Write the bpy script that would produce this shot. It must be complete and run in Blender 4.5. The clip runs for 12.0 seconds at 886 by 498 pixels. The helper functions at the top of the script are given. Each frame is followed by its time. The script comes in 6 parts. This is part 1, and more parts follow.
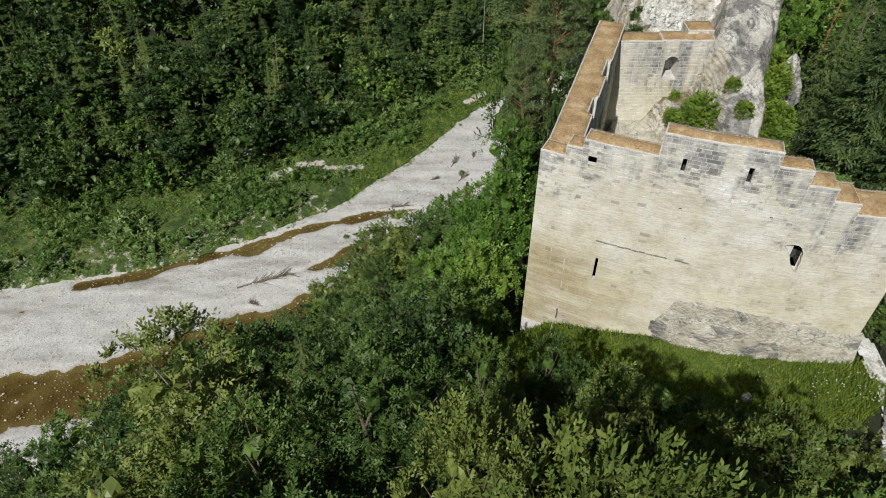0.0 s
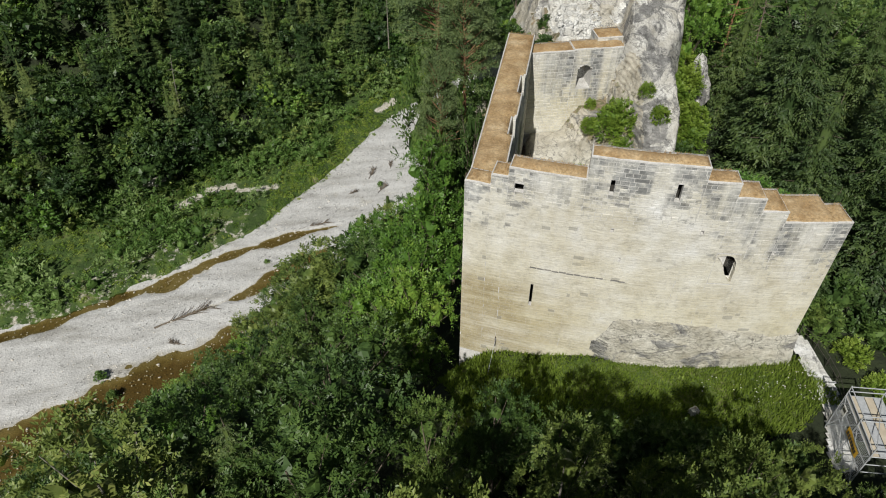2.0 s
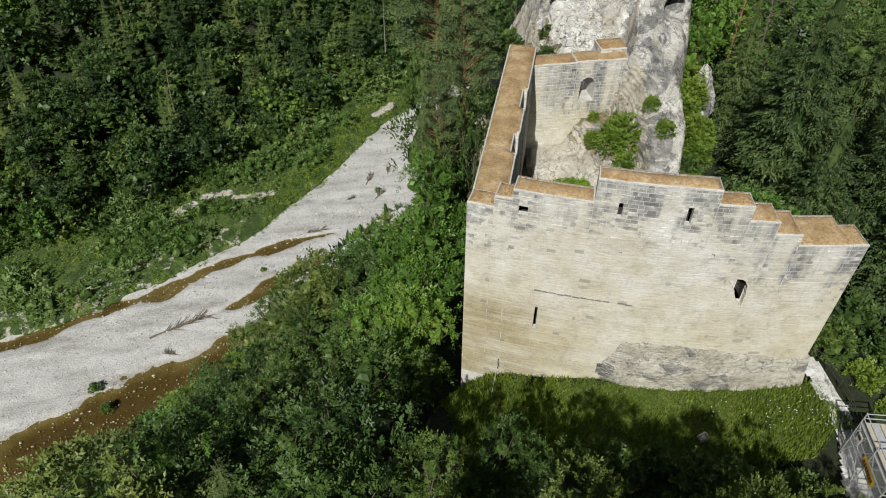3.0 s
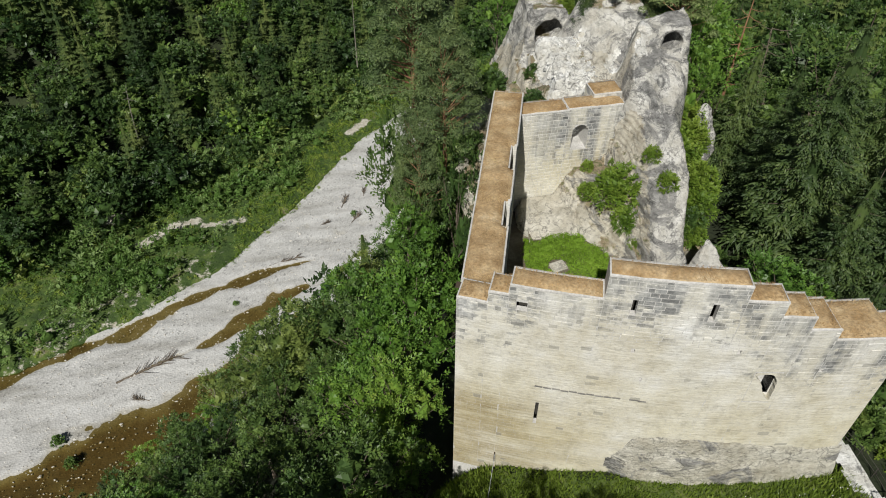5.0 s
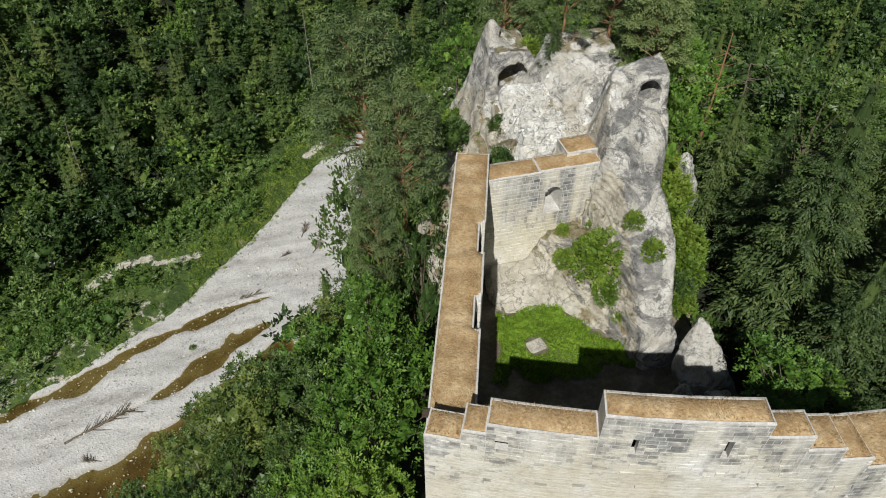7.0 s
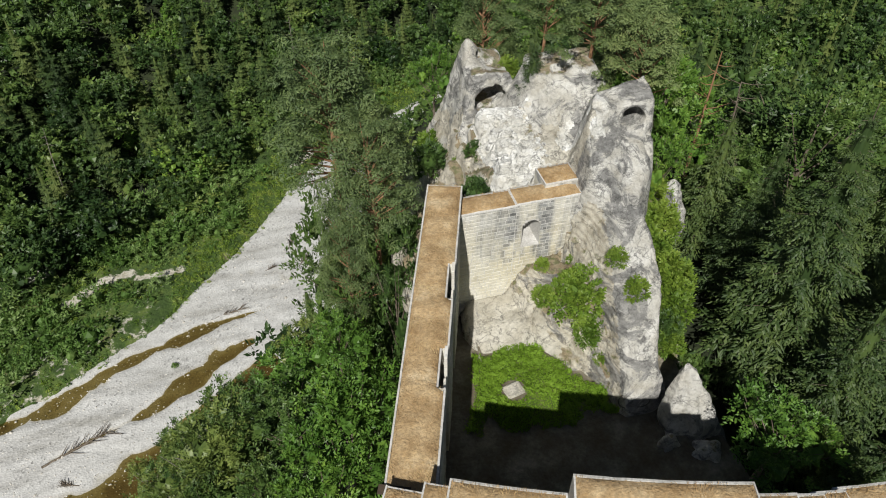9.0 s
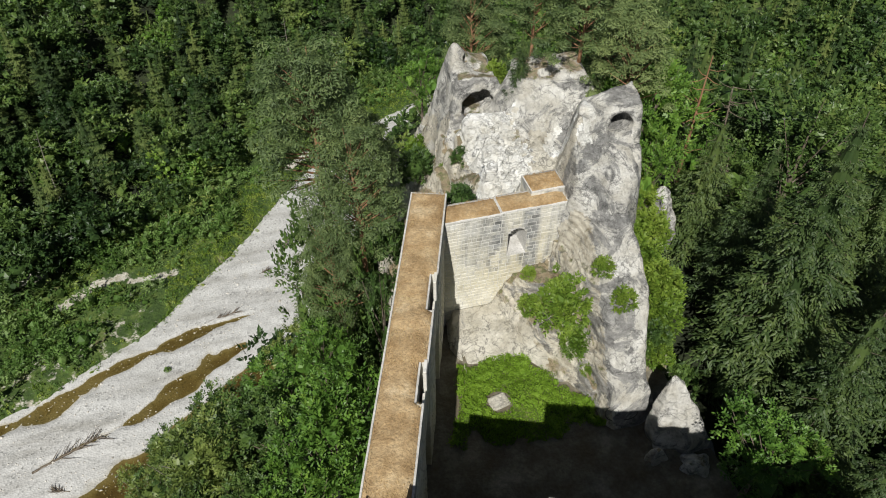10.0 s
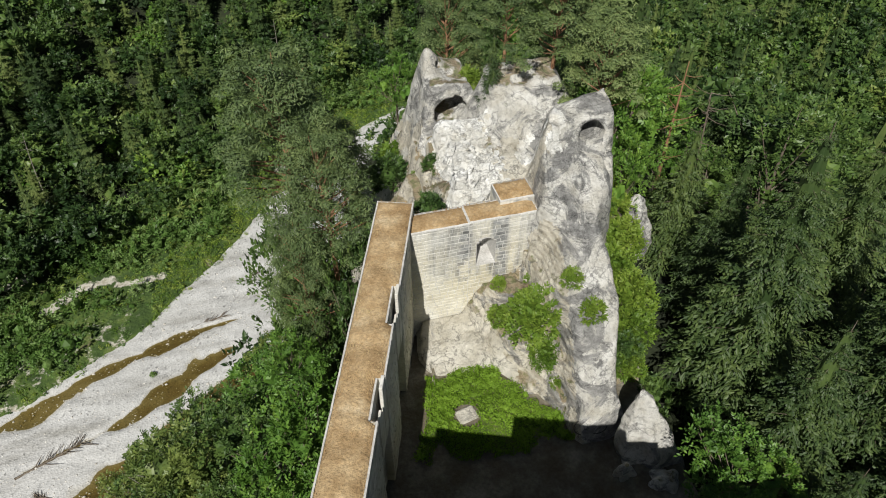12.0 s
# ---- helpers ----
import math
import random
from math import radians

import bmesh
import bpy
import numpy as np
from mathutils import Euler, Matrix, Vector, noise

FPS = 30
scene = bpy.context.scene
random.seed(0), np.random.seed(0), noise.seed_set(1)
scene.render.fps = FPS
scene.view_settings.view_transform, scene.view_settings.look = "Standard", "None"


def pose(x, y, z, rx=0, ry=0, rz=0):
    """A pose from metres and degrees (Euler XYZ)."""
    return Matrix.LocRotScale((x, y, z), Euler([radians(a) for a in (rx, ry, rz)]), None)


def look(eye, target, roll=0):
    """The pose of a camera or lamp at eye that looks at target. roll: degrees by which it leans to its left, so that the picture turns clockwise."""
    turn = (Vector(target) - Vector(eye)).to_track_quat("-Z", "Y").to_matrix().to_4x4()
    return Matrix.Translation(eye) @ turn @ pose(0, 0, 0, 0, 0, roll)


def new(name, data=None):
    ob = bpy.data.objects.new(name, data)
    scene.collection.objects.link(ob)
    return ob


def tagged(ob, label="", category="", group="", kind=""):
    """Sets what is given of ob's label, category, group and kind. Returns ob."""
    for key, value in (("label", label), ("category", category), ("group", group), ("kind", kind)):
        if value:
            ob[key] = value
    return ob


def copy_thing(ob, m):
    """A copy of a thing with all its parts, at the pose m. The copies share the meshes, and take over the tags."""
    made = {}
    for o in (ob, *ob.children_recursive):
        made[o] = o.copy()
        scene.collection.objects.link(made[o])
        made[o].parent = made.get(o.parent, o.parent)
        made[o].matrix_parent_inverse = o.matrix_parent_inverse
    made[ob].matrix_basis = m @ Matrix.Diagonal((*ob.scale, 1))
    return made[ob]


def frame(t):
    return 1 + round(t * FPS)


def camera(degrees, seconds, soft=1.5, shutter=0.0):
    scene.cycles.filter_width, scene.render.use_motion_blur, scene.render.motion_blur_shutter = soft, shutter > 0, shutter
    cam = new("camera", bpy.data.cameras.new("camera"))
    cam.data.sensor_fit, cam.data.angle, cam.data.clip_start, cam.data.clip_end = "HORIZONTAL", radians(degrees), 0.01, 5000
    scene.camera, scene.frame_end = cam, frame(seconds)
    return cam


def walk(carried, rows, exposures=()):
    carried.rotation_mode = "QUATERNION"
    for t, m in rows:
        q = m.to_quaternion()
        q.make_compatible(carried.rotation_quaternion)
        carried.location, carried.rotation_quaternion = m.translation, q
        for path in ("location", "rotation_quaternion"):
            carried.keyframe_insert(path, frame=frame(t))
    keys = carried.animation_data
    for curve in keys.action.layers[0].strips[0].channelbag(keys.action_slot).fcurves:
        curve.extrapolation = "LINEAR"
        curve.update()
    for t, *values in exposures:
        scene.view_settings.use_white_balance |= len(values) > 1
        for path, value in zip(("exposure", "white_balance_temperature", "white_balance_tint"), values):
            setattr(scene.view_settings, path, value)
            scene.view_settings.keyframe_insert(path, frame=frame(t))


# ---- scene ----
cam = camera(65.6, 12.0, 1.0)
METRES, EYE, TILT, LEAN, TURN = 36.0, 121.5, -42.6, 0.0, 0.0
ROWS = [
    (0.0, 0.0, 0.0, 0.0, -0.0, 0.0, 0.0),
    (0.5, -0.0001, 0.0253, 0.0228, -1.03, -0.02, 0.87),
    (1.0, 0.0002, 0.0479, 0.0451, -3.02, -0.09, 2.62),
    (1.5, 0.0006, 0.0689, 0.0672, -4.8, -0.2, 4.18),
    (2.0, 0.0002, 0.0892, 0.0886, -6.28, -0.35, 5.52),
    (2.5, -0.0003, 0.1102, 0.1111, -6.39, -0.36, 5.64),
    (4.5, 0.018, 0.2649, 0.2642, -7.8, -0.58, 7.02),
    (5.0, 0.0297, 0.322, 0.3201, -8.36, -0.66, 7.55),
    (5.5, 0.0439, 0.3802, 0.3781, -8.81, -0.73, 8.0),
    (6.0, 0.0599, 0.4314, 0.4298, -9.17, -0.79, 8.35),
    (6.5, 0.0786, 0.4732, 0.4718, -9.76, -0.86, 8.87),
    (7.0, 0.0992, 0.5073, 0.5061, -11.11, -1.08, 10.04),
    (9.0, 0.1908, 0.5926, 0.5777, -11.32, -1.14, 10.44),
    (9.5, 0.2125, 0.6044, 0.5843, -11.31, -1.14, 10.44),
    (10.0, 0.2334, 0.6138, 0.589, -11.31, -1.11, 10.44),
    (10.5, 0.254, 0.6205, 0.5923, -11.3, -1.09, 10.44),
    (11.0, 0.2741, 0.625, 0.5943, -11.31, -1.09, 10.43),
    (11.5, 0.2931, 0.6278, 0.5953, -11.32, -1.07, 10.41),
    (12.0, 0.3089, 0.6284, 0.5956, -11.37, -1.06, 10.4),
]
walk(cam, [(t, pose(0, 0, EYE, TILT, LEAN, TURN) @ pose(METRES * x, METRES * y, METRES * z, 90 + pitch, roll, yaw)) for t, x, y, z, yaw, pitch, roll in ROWS],
     [(0.0, -0.18), (5.5, -0.19), (9.0, -0.05), (12.0, -0.01)])

# ---- light ----
SUN_AZ = math.atan2(-0.893, -0.449)      # the sun stands behind and left of the first view
SUN_EL = radians(45.0)
to_sun = Vector((math.cos(SUN_AZ) * math.cos(SUN_EL), math.sin(SUN_AZ) * math.cos(SUN_EL), math.sin(SUN_EL)))
world = bpy.data.worlds.new("sky")
scene.world = world
world.use_nodes = True
wn = world.node_tree.nodes
sky = wn.new("ShaderNodeTexSky")
sky.sky_type, sky.sun_disc = "NISHITA", False
sky.sun_elevation, sky.sun_rotation = SUN_EL, radians(90) - SUN_AZ
world.node_tree.links.new(sky.outputs[0], wn["Background"].inputs[0])
wn["Background"].inputs[1].default_value = 0.027
sun = new("sun", bpy.data.lights.new("sun", "SUN"))
sun.data.energy, sun.data.angle, sun.data.color = 4.95, radians(0.53), (1.0, 0.965, 0.89)
sun.matrix_world = look(to_sun * 400, (0, 0, 0))
scene.view_settings.exposure = 0.0

rng = np.random.default_rng(7)


# ---- small tools ----
def mesh_from(name, verts, faces, material=None, smooth=False):
    me = bpy.data.meshes.new(name)
    me.from_pydata(np.asarray(verts).tolist(), [], np.asarray(faces).tolist() if isinstance(faces, np.ndarray) else faces)
    if material:
        me.materials.append(material)
    if smooth:
        me.polygons.foreach_set("use_smooth", [True] * len(me.polygons))
    me.update()
    return me


def part(name, me, parent=None, label="", kind=""):
    ob = new(name, me)
    ob.parent = parent
    return tagged(ob, label, "", "", kind)


def part_bm(name, bm, material, parent=None, label="", smooth=False):
    me = bpy.data.meshes.new(name)
    bm.to_mesh(me)
    bm.free()
    me.materials.append(material)
    if smooth:
        me.polygons.foreach_set("use_smooth", [True] * len(me.polygons))
    return part(name, me, parent, label)


def thing(name, place, label, category, group="", kind=""):
    ob = new(name)
    ob.location = place
    return tagged(ob, label, category, group, kind)


def add_box(bm, size, m):
    bmesh.ops.create_cube(bm, size=1.0, matrix=m @ Matrix.Diagonal((*size, 1)))


def add_tube(bm, a, b, r0, r1=None, sides=8):
    a, b = Vector(a), Vector(b)
    r1 = r0 if r1 is None else r1
    way = b - a
    m = Matrix.Translation((a + b) / 2) @ way.to_track_quat("Z", "Y").to_matrix().to_4x4()
    bmesh.ops.create_cone(bm, cap_ends=True, segments=sides, radius1=r0, radius2=r1, depth=way.length, matrix=m)


TABLE = np.random.default_rng(3).random((32, 32, 32))


def lattice(x, y, z):
    """Smooth noise from -1 to 1 on arrays."""
    xi, yi, zi = np.floor(x).astype(int), np.floor(y).astype(int), np.floor(z).astype(int)
    fx, fy, fz = x - xi, y - yi, z - zi
    fx, fy, fz = [f * f * (3 - 2 * f) for f in (fx, fy, fz)]
    total = 0
    for a in (0, 1):
        for b in (0, 1):
            for c in (0, 1):
                w = (fx if a else 1 - fx) * (fy if b else 1 - fy) * (fz if c else 1 - fz)
                total = total + w * TABLE[(xi + a) % 32, (yi + b) % 32, (zi + c) % 32]
    return total * 2 - 1


def rough(x, y, z=0.0, octaves=3):
    x, y, z = np.broadcast_arrays(np.asarray(x, float), np.asarray(y, float), np.asarray(z, float))
    return sum(lattice(x * 2 ** k + 7 * k, y * 2 ** k + 3 * k, z * 2 ** k + 5 * k) * 0.5 ** k for k in range(octaves))


def ramp(v, a, b):
    t = np.clip((v - a) / (b - a), 0, 1)
    return t * t * (3 - 2 * t)


# ---- materials ----
def material(name):
    m = bpy.data.materials.new(name)
    m.use_nodes = True
    return m, m.node_tree.nodes, m.node_tree.links, m.node_tree.nodes["Principled BSDF"]


def noise_node(n, l, scale, detail=5.0, coords=None, rough_=0.6, stretch=None):
    t = n.new("ShaderNodeTexNoise")
    t.inputs["Scale"].default_value, t.inputs["Detail"].default_value, t.inputs["Roughness"].default_value = scale, detail, rough_
    g = n.new("ShaderNodeNewGeometry")
    src = coords or g.outputs["Position"]
    if stretch:
        mp = n.new("ShaderNodeMapping")
        mp.inputs["Scale"].default_value = stretch
        l.new(src, mp.inputs["Vector"])
        src = mp.outputs[0]
    l.new(src, t.inputs["Vector"])
    return t.outputs["Fac"]


def ramp_node(n, l, src, stops):
    r = n.new("ShaderNodeValToRGB")
    e = r.color_ramp.elements
    while len(e) < len(stops):
        e.new(0.5)
    for el, (p, c) in zip(e, stops):
        el.position = p
        el.color = (*c, 1) if len(c) == 3 else (c[0], c[0], c[0], 1)
    l.new(src, r.inputs[0])
    return r.outputs[0]


def mix_node(n, l, fac, a, b, mode="MIX"):
    x = n.new("ShaderNodeMix")
    x.data_type, x.blend_type = "RGBA", mode
    for sock, val in ((x.inputs[0], fac), (x.inputs[6], a), (x.inputs[7], b)):
        if isinstance(val, (int, float)):
            sock.default_value = val
        elif isinstance(val, tuple):
            sock.default_value = (*val, 1)
        else:
            l.new(val, sock)
    return x.outputs[2]


def bump_node(n, l, src, strength, distance, out):
    b = n.new("ShaderNodeBump")
    b.inputs["Strength"].default_value, b.inputs["Distance"].default_value = strength, distance
    l.new(src, b.inputs["Height"])
    l.new(b.outputs[0], out)


def height_mask(n, l, lo, hi):
    """0 below lo, 1 above hi, by world height."""
    g = n.new("ShaderNodeNewGeometry")
    s = n.new("ShaderNodeSeparateXYZ")
    l.new(g.outputs["Position"], s.inputs[0])
    r = n.new("ShaderNodeMapRange")
    r.inputs[1].default_value, r.inputs[2].default_value = lo, hi
    l.new(s.outputs[2], r.inputs[0])
    return r.outputs[0]


def math_node(n, l, op, a, b=0.0):
    x = n.new("ShaderNodeMath")
    x.operation = op
    for sock, val in zip(x.inputs, (a, b)):
        if isinstance(val, (int, float)):
            sock.default_value = val
        else:
            l.new(val, sock)
    return x.outputs[0]


def ashlar(name, single, band=0.0):
    """Lime-washed sandstone blocks: cream where the wash holds, grey stone with pale joints where it is gone. band: lowers the bare zone by metres."""
    m, n, l, p = material(name)
    if single:
        tone = n.new("ShaderNodeObjectInfo").outputs["Random"]
    else:
        tone = n.new("ShaderNodeNewGeometry").outputs["Random Per Island"]
    g = n.new("ShaderNodeNewGeometry")
    sx = n.new("ShaderNodeSeparateXYZ")
    l.new(g.outputs["Position"], sx.inputs[0])

    def by_x(x0, x1, v0, v1):
        r = n.new("ShaderNodeMapRange")
        r.inputs[1].default_value, r.inputs[2].default_value, r.inputs[3].default_value, r.inputs[4].default_value = x0, x1, v0, v1
        l.new(sx.outputs[0], r.inputs[0])
        return r.outputs[0]
    wash = ramp_node(n, l, noise_node(n, l, 0.30, 8, None, 0.68), [(0.30, (0.56, 0.535, 0.455)), (0.44, (0.655, 0.64, 0.575)), (0.58, (0.715, 0.712, 0.68)), (0.70, (0.755, 0.765, 0.77))])
    each = ramp_node(n, l, tone, [(0.0, (0.90,)), (0.15, (0.96,)), (0.6, (1.0,)), (1.0, (1.03,))])
    stain = ramp_node(n, l, noise_node(n, l, 0.11, 8, None, 0.7, (1, 1, 0.7)), [(0.36, (0.90, 0.86, 0.76)), (0.5, (1.0, 0.99, 0.96)), (0.64, (1.05, 1.06, 1.08))])
    wash = mix_node(n, l, 0.8, wash, stain, "MULTIPLY")
    base = mix_node(n, l, 0.75, wash, each, "MULTIPLY")
    # thin bedding and joint shades that run level
    beds = ramp_node(n, l, noise_node(n, l, 0.55, 7, None, 0.7, (0.35, 0.35, 4.5)), [(0.34, (0.74,)), (0.46, (1.0,)), (0.62, (1.05,))])
    base = mix_node(n, l, 0.32, base, beds, "MULTIPLY")
    blotch = ramp_node(n, l, noise_node(n, l, 0.9, 9, None, 0.74), [(0.34, (0.70, 0.69, 0.66)), (0.46, (0.97, 0.965, 0.95)), (0.62, (1.06, 1.065, 1.07))])
    base = mix_node(n, l, 0.7, base, blotch, "MULTIPLY")
    # warm tint of the lower wall
    low = math_node(n, l, "SUBTRACT", 1.0, height_mask(n, l, 77.0, 88.5))
    warm = math_node(n, l, "MULTIPLY", low, ramp_node(n, l, noise_node(n, l, 0.16, 6), [(0.34, (0.2,)), (0.6, (0.85,))]))
    base = mix_node(n, l, warm, base, mix_node(n, l, 1.0, base, (0.97, 0.925, 0.74), "MULTIPLY"))
    # bedded ochre stone low near the free corner
    deep = math_node(n, l, "SUBTRACT", 1.0, height_mask(n, l, 79.2, 82.4))
    level = ramp_node(n, l, noise_node(n, l, 0.5, 6, None, 0.62, (0.3, 0.3, 2.6)), [(0.36, (0.35,)), (0.52, (1.0,))])
    ochre = math_node(n, l, "MULTIPLY", math_node(n, l, "MULTIPLY", deep, by_x(11.5, 19.0, 1.0, 0.0)), level)
    base = mix_node(n, l, math_node(n, l, "MULTIPLY", ochre, 0.85), base, mix_node(n, l, 0.75, base, (0.47, 0.385, 0.215), "MULTIPLY"))
    # bare grey stone: thick under the coping, reaching lower towards the stepped end
    lift = math_node(n, l, "ADD", sx.outputs[2], math_node(n, l, "ADD", by_x(23.5, 30.5, band, band + 5.2), by_x(8.0, 16.5, 2.6, 0.0)))
    zone = n.new("ShaderNodeMapRange")
    zone.inputs[1].default_value, zone.inputs[2].default_value, zone.inputs[3].default_value, zone.inputs[4].default_value = 86.5, 93.6, -0.05, 0.25
    l.new(lift, zone.inputs[0])
    bare = math_node(n, l, "ADD", zone.outputs[0], noise_node(n, l, 0.45, 8, None, 0.74, (0.8, 0.8, 1.4)))
    bare = math_node(n, l, "SUBTRACT", bare, math_node(n, l, "MULTIPLY", tone, 0.10))
    bare = ramp_node(n, l, bare, [(0.555, (0.0,)), (0.61, (0.60,)), (0.70, (0.92,))])
    run = ramp_node(n, l, noise_node(n, l, 0.62, 5, None, 0.6, (1, 1, 0.06)), [(0.40, (0.08,)), (0.55, (1.0,))])
    bare = math_node(n, l, "MULTIPLY", bare, run)
    stone = ramp_node(n, l, noise_node(n, l, 2.4, 6, None, 0.65), [(0.3, (0.14, 0.148, 0.155)), (0.5, (0.25, 0.26, 0.265)), (0.7, (0.40, 0.40, 0.395))])
    stone = mix_node(n, l, 1.0, stone, ramp_node(n, l, tone, [(0.0, (0.62,)), (0.5, (1.0,)), (1.0, (1.25,))]), "MULTIPLY")
    base = mix_node(n, l, bare, base, stone)
    # single dark stones and holes of old scaffolds
    odd = math_node(n, l, "MULTIPLY", ramp_node(n, l, tone, [(0.010, (1.0,)), (0.014, (0.0,))]), 0.5)
    base = mix_node(n, l, odd, base, (0.27, 0.265, 0.24))
    fine = ramp_node(n, l, noise_node(n, l, 3.2, 8, None, 0.74, (1, 1, 1.8)), [(0.3, (0.66,)), (0.47, (0.99,)), (0.7, (1.08,))])
    base = mix_node(n, l, 0.75, base, fine, "MULTIPLY")
    l.new(base, p.inputs["Base Color"])
    p.inputs["Roughness"].default_value = 0.92
    h = math_node(n, l, "ADD", noise_node(n, l, 9.0, 6), math_node(n, l, "MULTIPLY", noise_node(n, l, 2.0, 5, None, 0.6, (0.5, 0.5, 2.5)), 1.2))
    bump_node(n, l, h, 0.8, 0.05, p.inputs["Normal"])
    return m


def simple(name, colors, scale, rough_=0.9, bump=0.0, bscale=None, detail=6, fine=0.0, stretch=None):
    """Noise-toned surface: colors are spread over one noise, a finer one breaks them."""
    m, n, l, p = material(name)
    k = len(colors)
    base = ramp_node(n, l, noise_node(n, l, scale, detail, None, 0.65, stretch), [(0.3 + 0.4 * i / max(1, k - 1), c) for i, c in enumerate(colors)])
    if fine:
        f = ramp_node(n, l, noise_node(n, l, scale * 9, 4), [(0.3, (1 - fine,)), (0.7, (1 + fine * 0.4,))])
        base = mix_node(n, l, 1.0, base, f, "MULTIPLY")
    l.new(base, p.inputs["Base Color"])
    p.inputs["Roughness"].default_value = rough_
    if bump:
        bump_node(n, l, noise_node(n, l, bscale or scale * 6, 6), 0.8, bump, p.inputs["Normal"])
    return m


def leafy(name, colors, shine=0.45, through_=0.16):
    """Leaves: a tone for each leaf, a shift for each plant, some light let through."""
    m, n, l, p = material(name)
    g = n.new("ShaderNodeNewGeometry").outputs["Random Per Island"]
    o = n.new("ShaderNodeObjectInfo").outputs["Random"]
    at = n.new("ShaderNodeAttribute")
    at.attribute_name = "tone"
    v = math_node(n, l, "ADD", math_node(n, l, "MULTIPLY", g, 0.34), math_node(n, l, "MULTIPLY", o, 0.34))
    v = math_node(n, l, "ADD", v, math_node(n, l, "SUBTRACT", noise_node(n, l, 0.5, 3), 0.40))
    v = math_node(n, l, "ADD", v, math_node(n, l, "MULTIPLY", math_node(n, l, "SUBTRACT", noise_node(n, l, 0.06, 2), 0.5), 0.6))
    v = math_node(n, l, "ADD", v, at.outputs["Fac"])
    base = ramp_node(n, l, v, [(i / max(1, len(colors) - 1), c) for i, c in enumerate(colors)])
    l.new(base, p.inputs["Base Color"])
    p.inputs["Roughness"].default_value = shine
    p.inputs["Specular IOR Level"].default_value = 0.35
    tr = n.new("ShaderNodeBsdfTranslucent")
    l.new(mix_node(n, l, 1.0, base, (1.2, 1.25, 0.6), "MULTIPLY"), tr.inputs["Color"])
    mx = n.new("ShaderNodeMixShader")
    mx.inputs[0].default_value = through_
    l.new(p.outputs[0], mx.inputs[1])
    l.new(tr.outputs[0], mx.inputs[2])
    l.new(mx.outputs[0], n["Material Output"].inputs["Surface"])
    return m


def rock_material(name, weathered, soil_at=0.86, pale_tint=(1.0, 1.0, 1.0), ribs=0.0, relief=0.36):
    """Molasse sandstone: pale where fresh, grey where weathered, soil and dry grass on its ledges. weathered: share that is grey; ribs: strength of slanting beds."""
    m, n, l, p = material(name)
    pale = ramp_node(n, l, noise_node(n, l, 0.5, 7, None, 0.64), [(0.30, (0.42, 0.395, 0.335)), (0.44, (0.58, 0.565, 0.515)), (0.64, (0.74, 0.735, 0.705))])
    pale = mix_node(n, l, 1.0, pale, pale_tint, "MULTIPLY")
    cut = 0.62 - 0.26 * weathered
    swirl = noise_node(n, l, 0.24, 8, None, 0.70, (1, 1, 1.4))
    swirl.node.inputs["Distortion"].default_value = 1.3
    grey = ramp_node(n, l, swirl, [(cut, (0.0,)), (cut + 0.05, (0.9,)), (cut + 0.2, (0.97,))])
    dark = ramp_node(n, l, noise_node(n, l, 1.3, 8, None, 0.68, (0.7, 0.7, 2.0)), [(0.30, (0.12, 0.12, 0.118)), (0.5, (0.25, 0.25, 0.245)), (0.68, (0.42, 0.418, 0.405))])
    base = mix_node(n, l, grey, pale, dark)
    if ribs:
        w = n.new("ShaderNodeTexWave")
        w.inputs["Scale"].default_value, w.inputs["Distortion"].default_value, w.inputs["Detail"].default_value = 0.5, 9.0, 5.0
        mp = n.new("ShaderNodeMapping")
        mp.inputs["Rotation"].default_value = (0.5, 0.85, 0.35)
        l.new(n.new("ShaderNodeNewGeometry").outputs["Position"], mp.inputs[0])
        l.new(mp.outputs[0], w.inputs["Vector"])
        base = mix_node(n, l, ribs, base, ramp_node(n, l, w.outputs["Fac"], [(0.1, (0.50, 0.44, 0.36)), (0.4, (0.86, 0.82, 0.76)), (0.8, (1.06, 1.04, 1.0))]), "MULTIPLY")
    g = n.new("ShaderNodeNewGeometry")
    s = n.new("ShaderNodeSeparateXYZ")
    l.new(g.outputs["Normal"], s.inputs[0])
    soil = ramp_node(n, l, math_node(n, l, "ADD", s.outputs[2], math_node(n, l, "SUBTRACT", noise_node(n, l, 0.8, 7), 0.5)), [(soil_at, (0.0,)), (soil_at + 0.12, (0.9,))])
    earth = ramp_node(n, l, noise_node(n, l, 1.6, 7), [(0.35, (0.23, 0.165, 0.09)), (0.5, (0.30, 0.245, 0.15)), (0.62, (0.13, 0.15, 0.045))])
    base = mix_node(n, l, soil, base, earth)
    line = noise_node(n, l, 0.28, 5, None, 0.6, (0.7, 0.7, 1.6))
    base = mix_node(n, l, 0.5, base, ramp_node(n, l, line, [(0.485, (1.0,)), (0.497, (0.35,)), (0.503, (0.35,)), (0.512, (1.06,)), (0.56, (1.0,))]), "MULTIPLY")
    cr = n.new("ShaderNodeTexVoronoi")
    cr.feature = "DISTANCE_TO_EDGE"
    cr.inputs["Scale"].default_value = 0.42
    warp = n.new("ShaderNodeTexNoise")
    warp.inputs["Scale"].default_value, warp.inputs["Detail"].default_value = 0.8, 6.0
    l.new(n.new("ShaderNodeNewGeometry").outputs["Position"], warp.inputs["Vector"])
    bent = n.new("ShaderNodeVectorMath")
    bent.operation = "MULTIPLY_ADD"
    bent.inputs[1].default_value = (4.0, 4.0, 4.0)
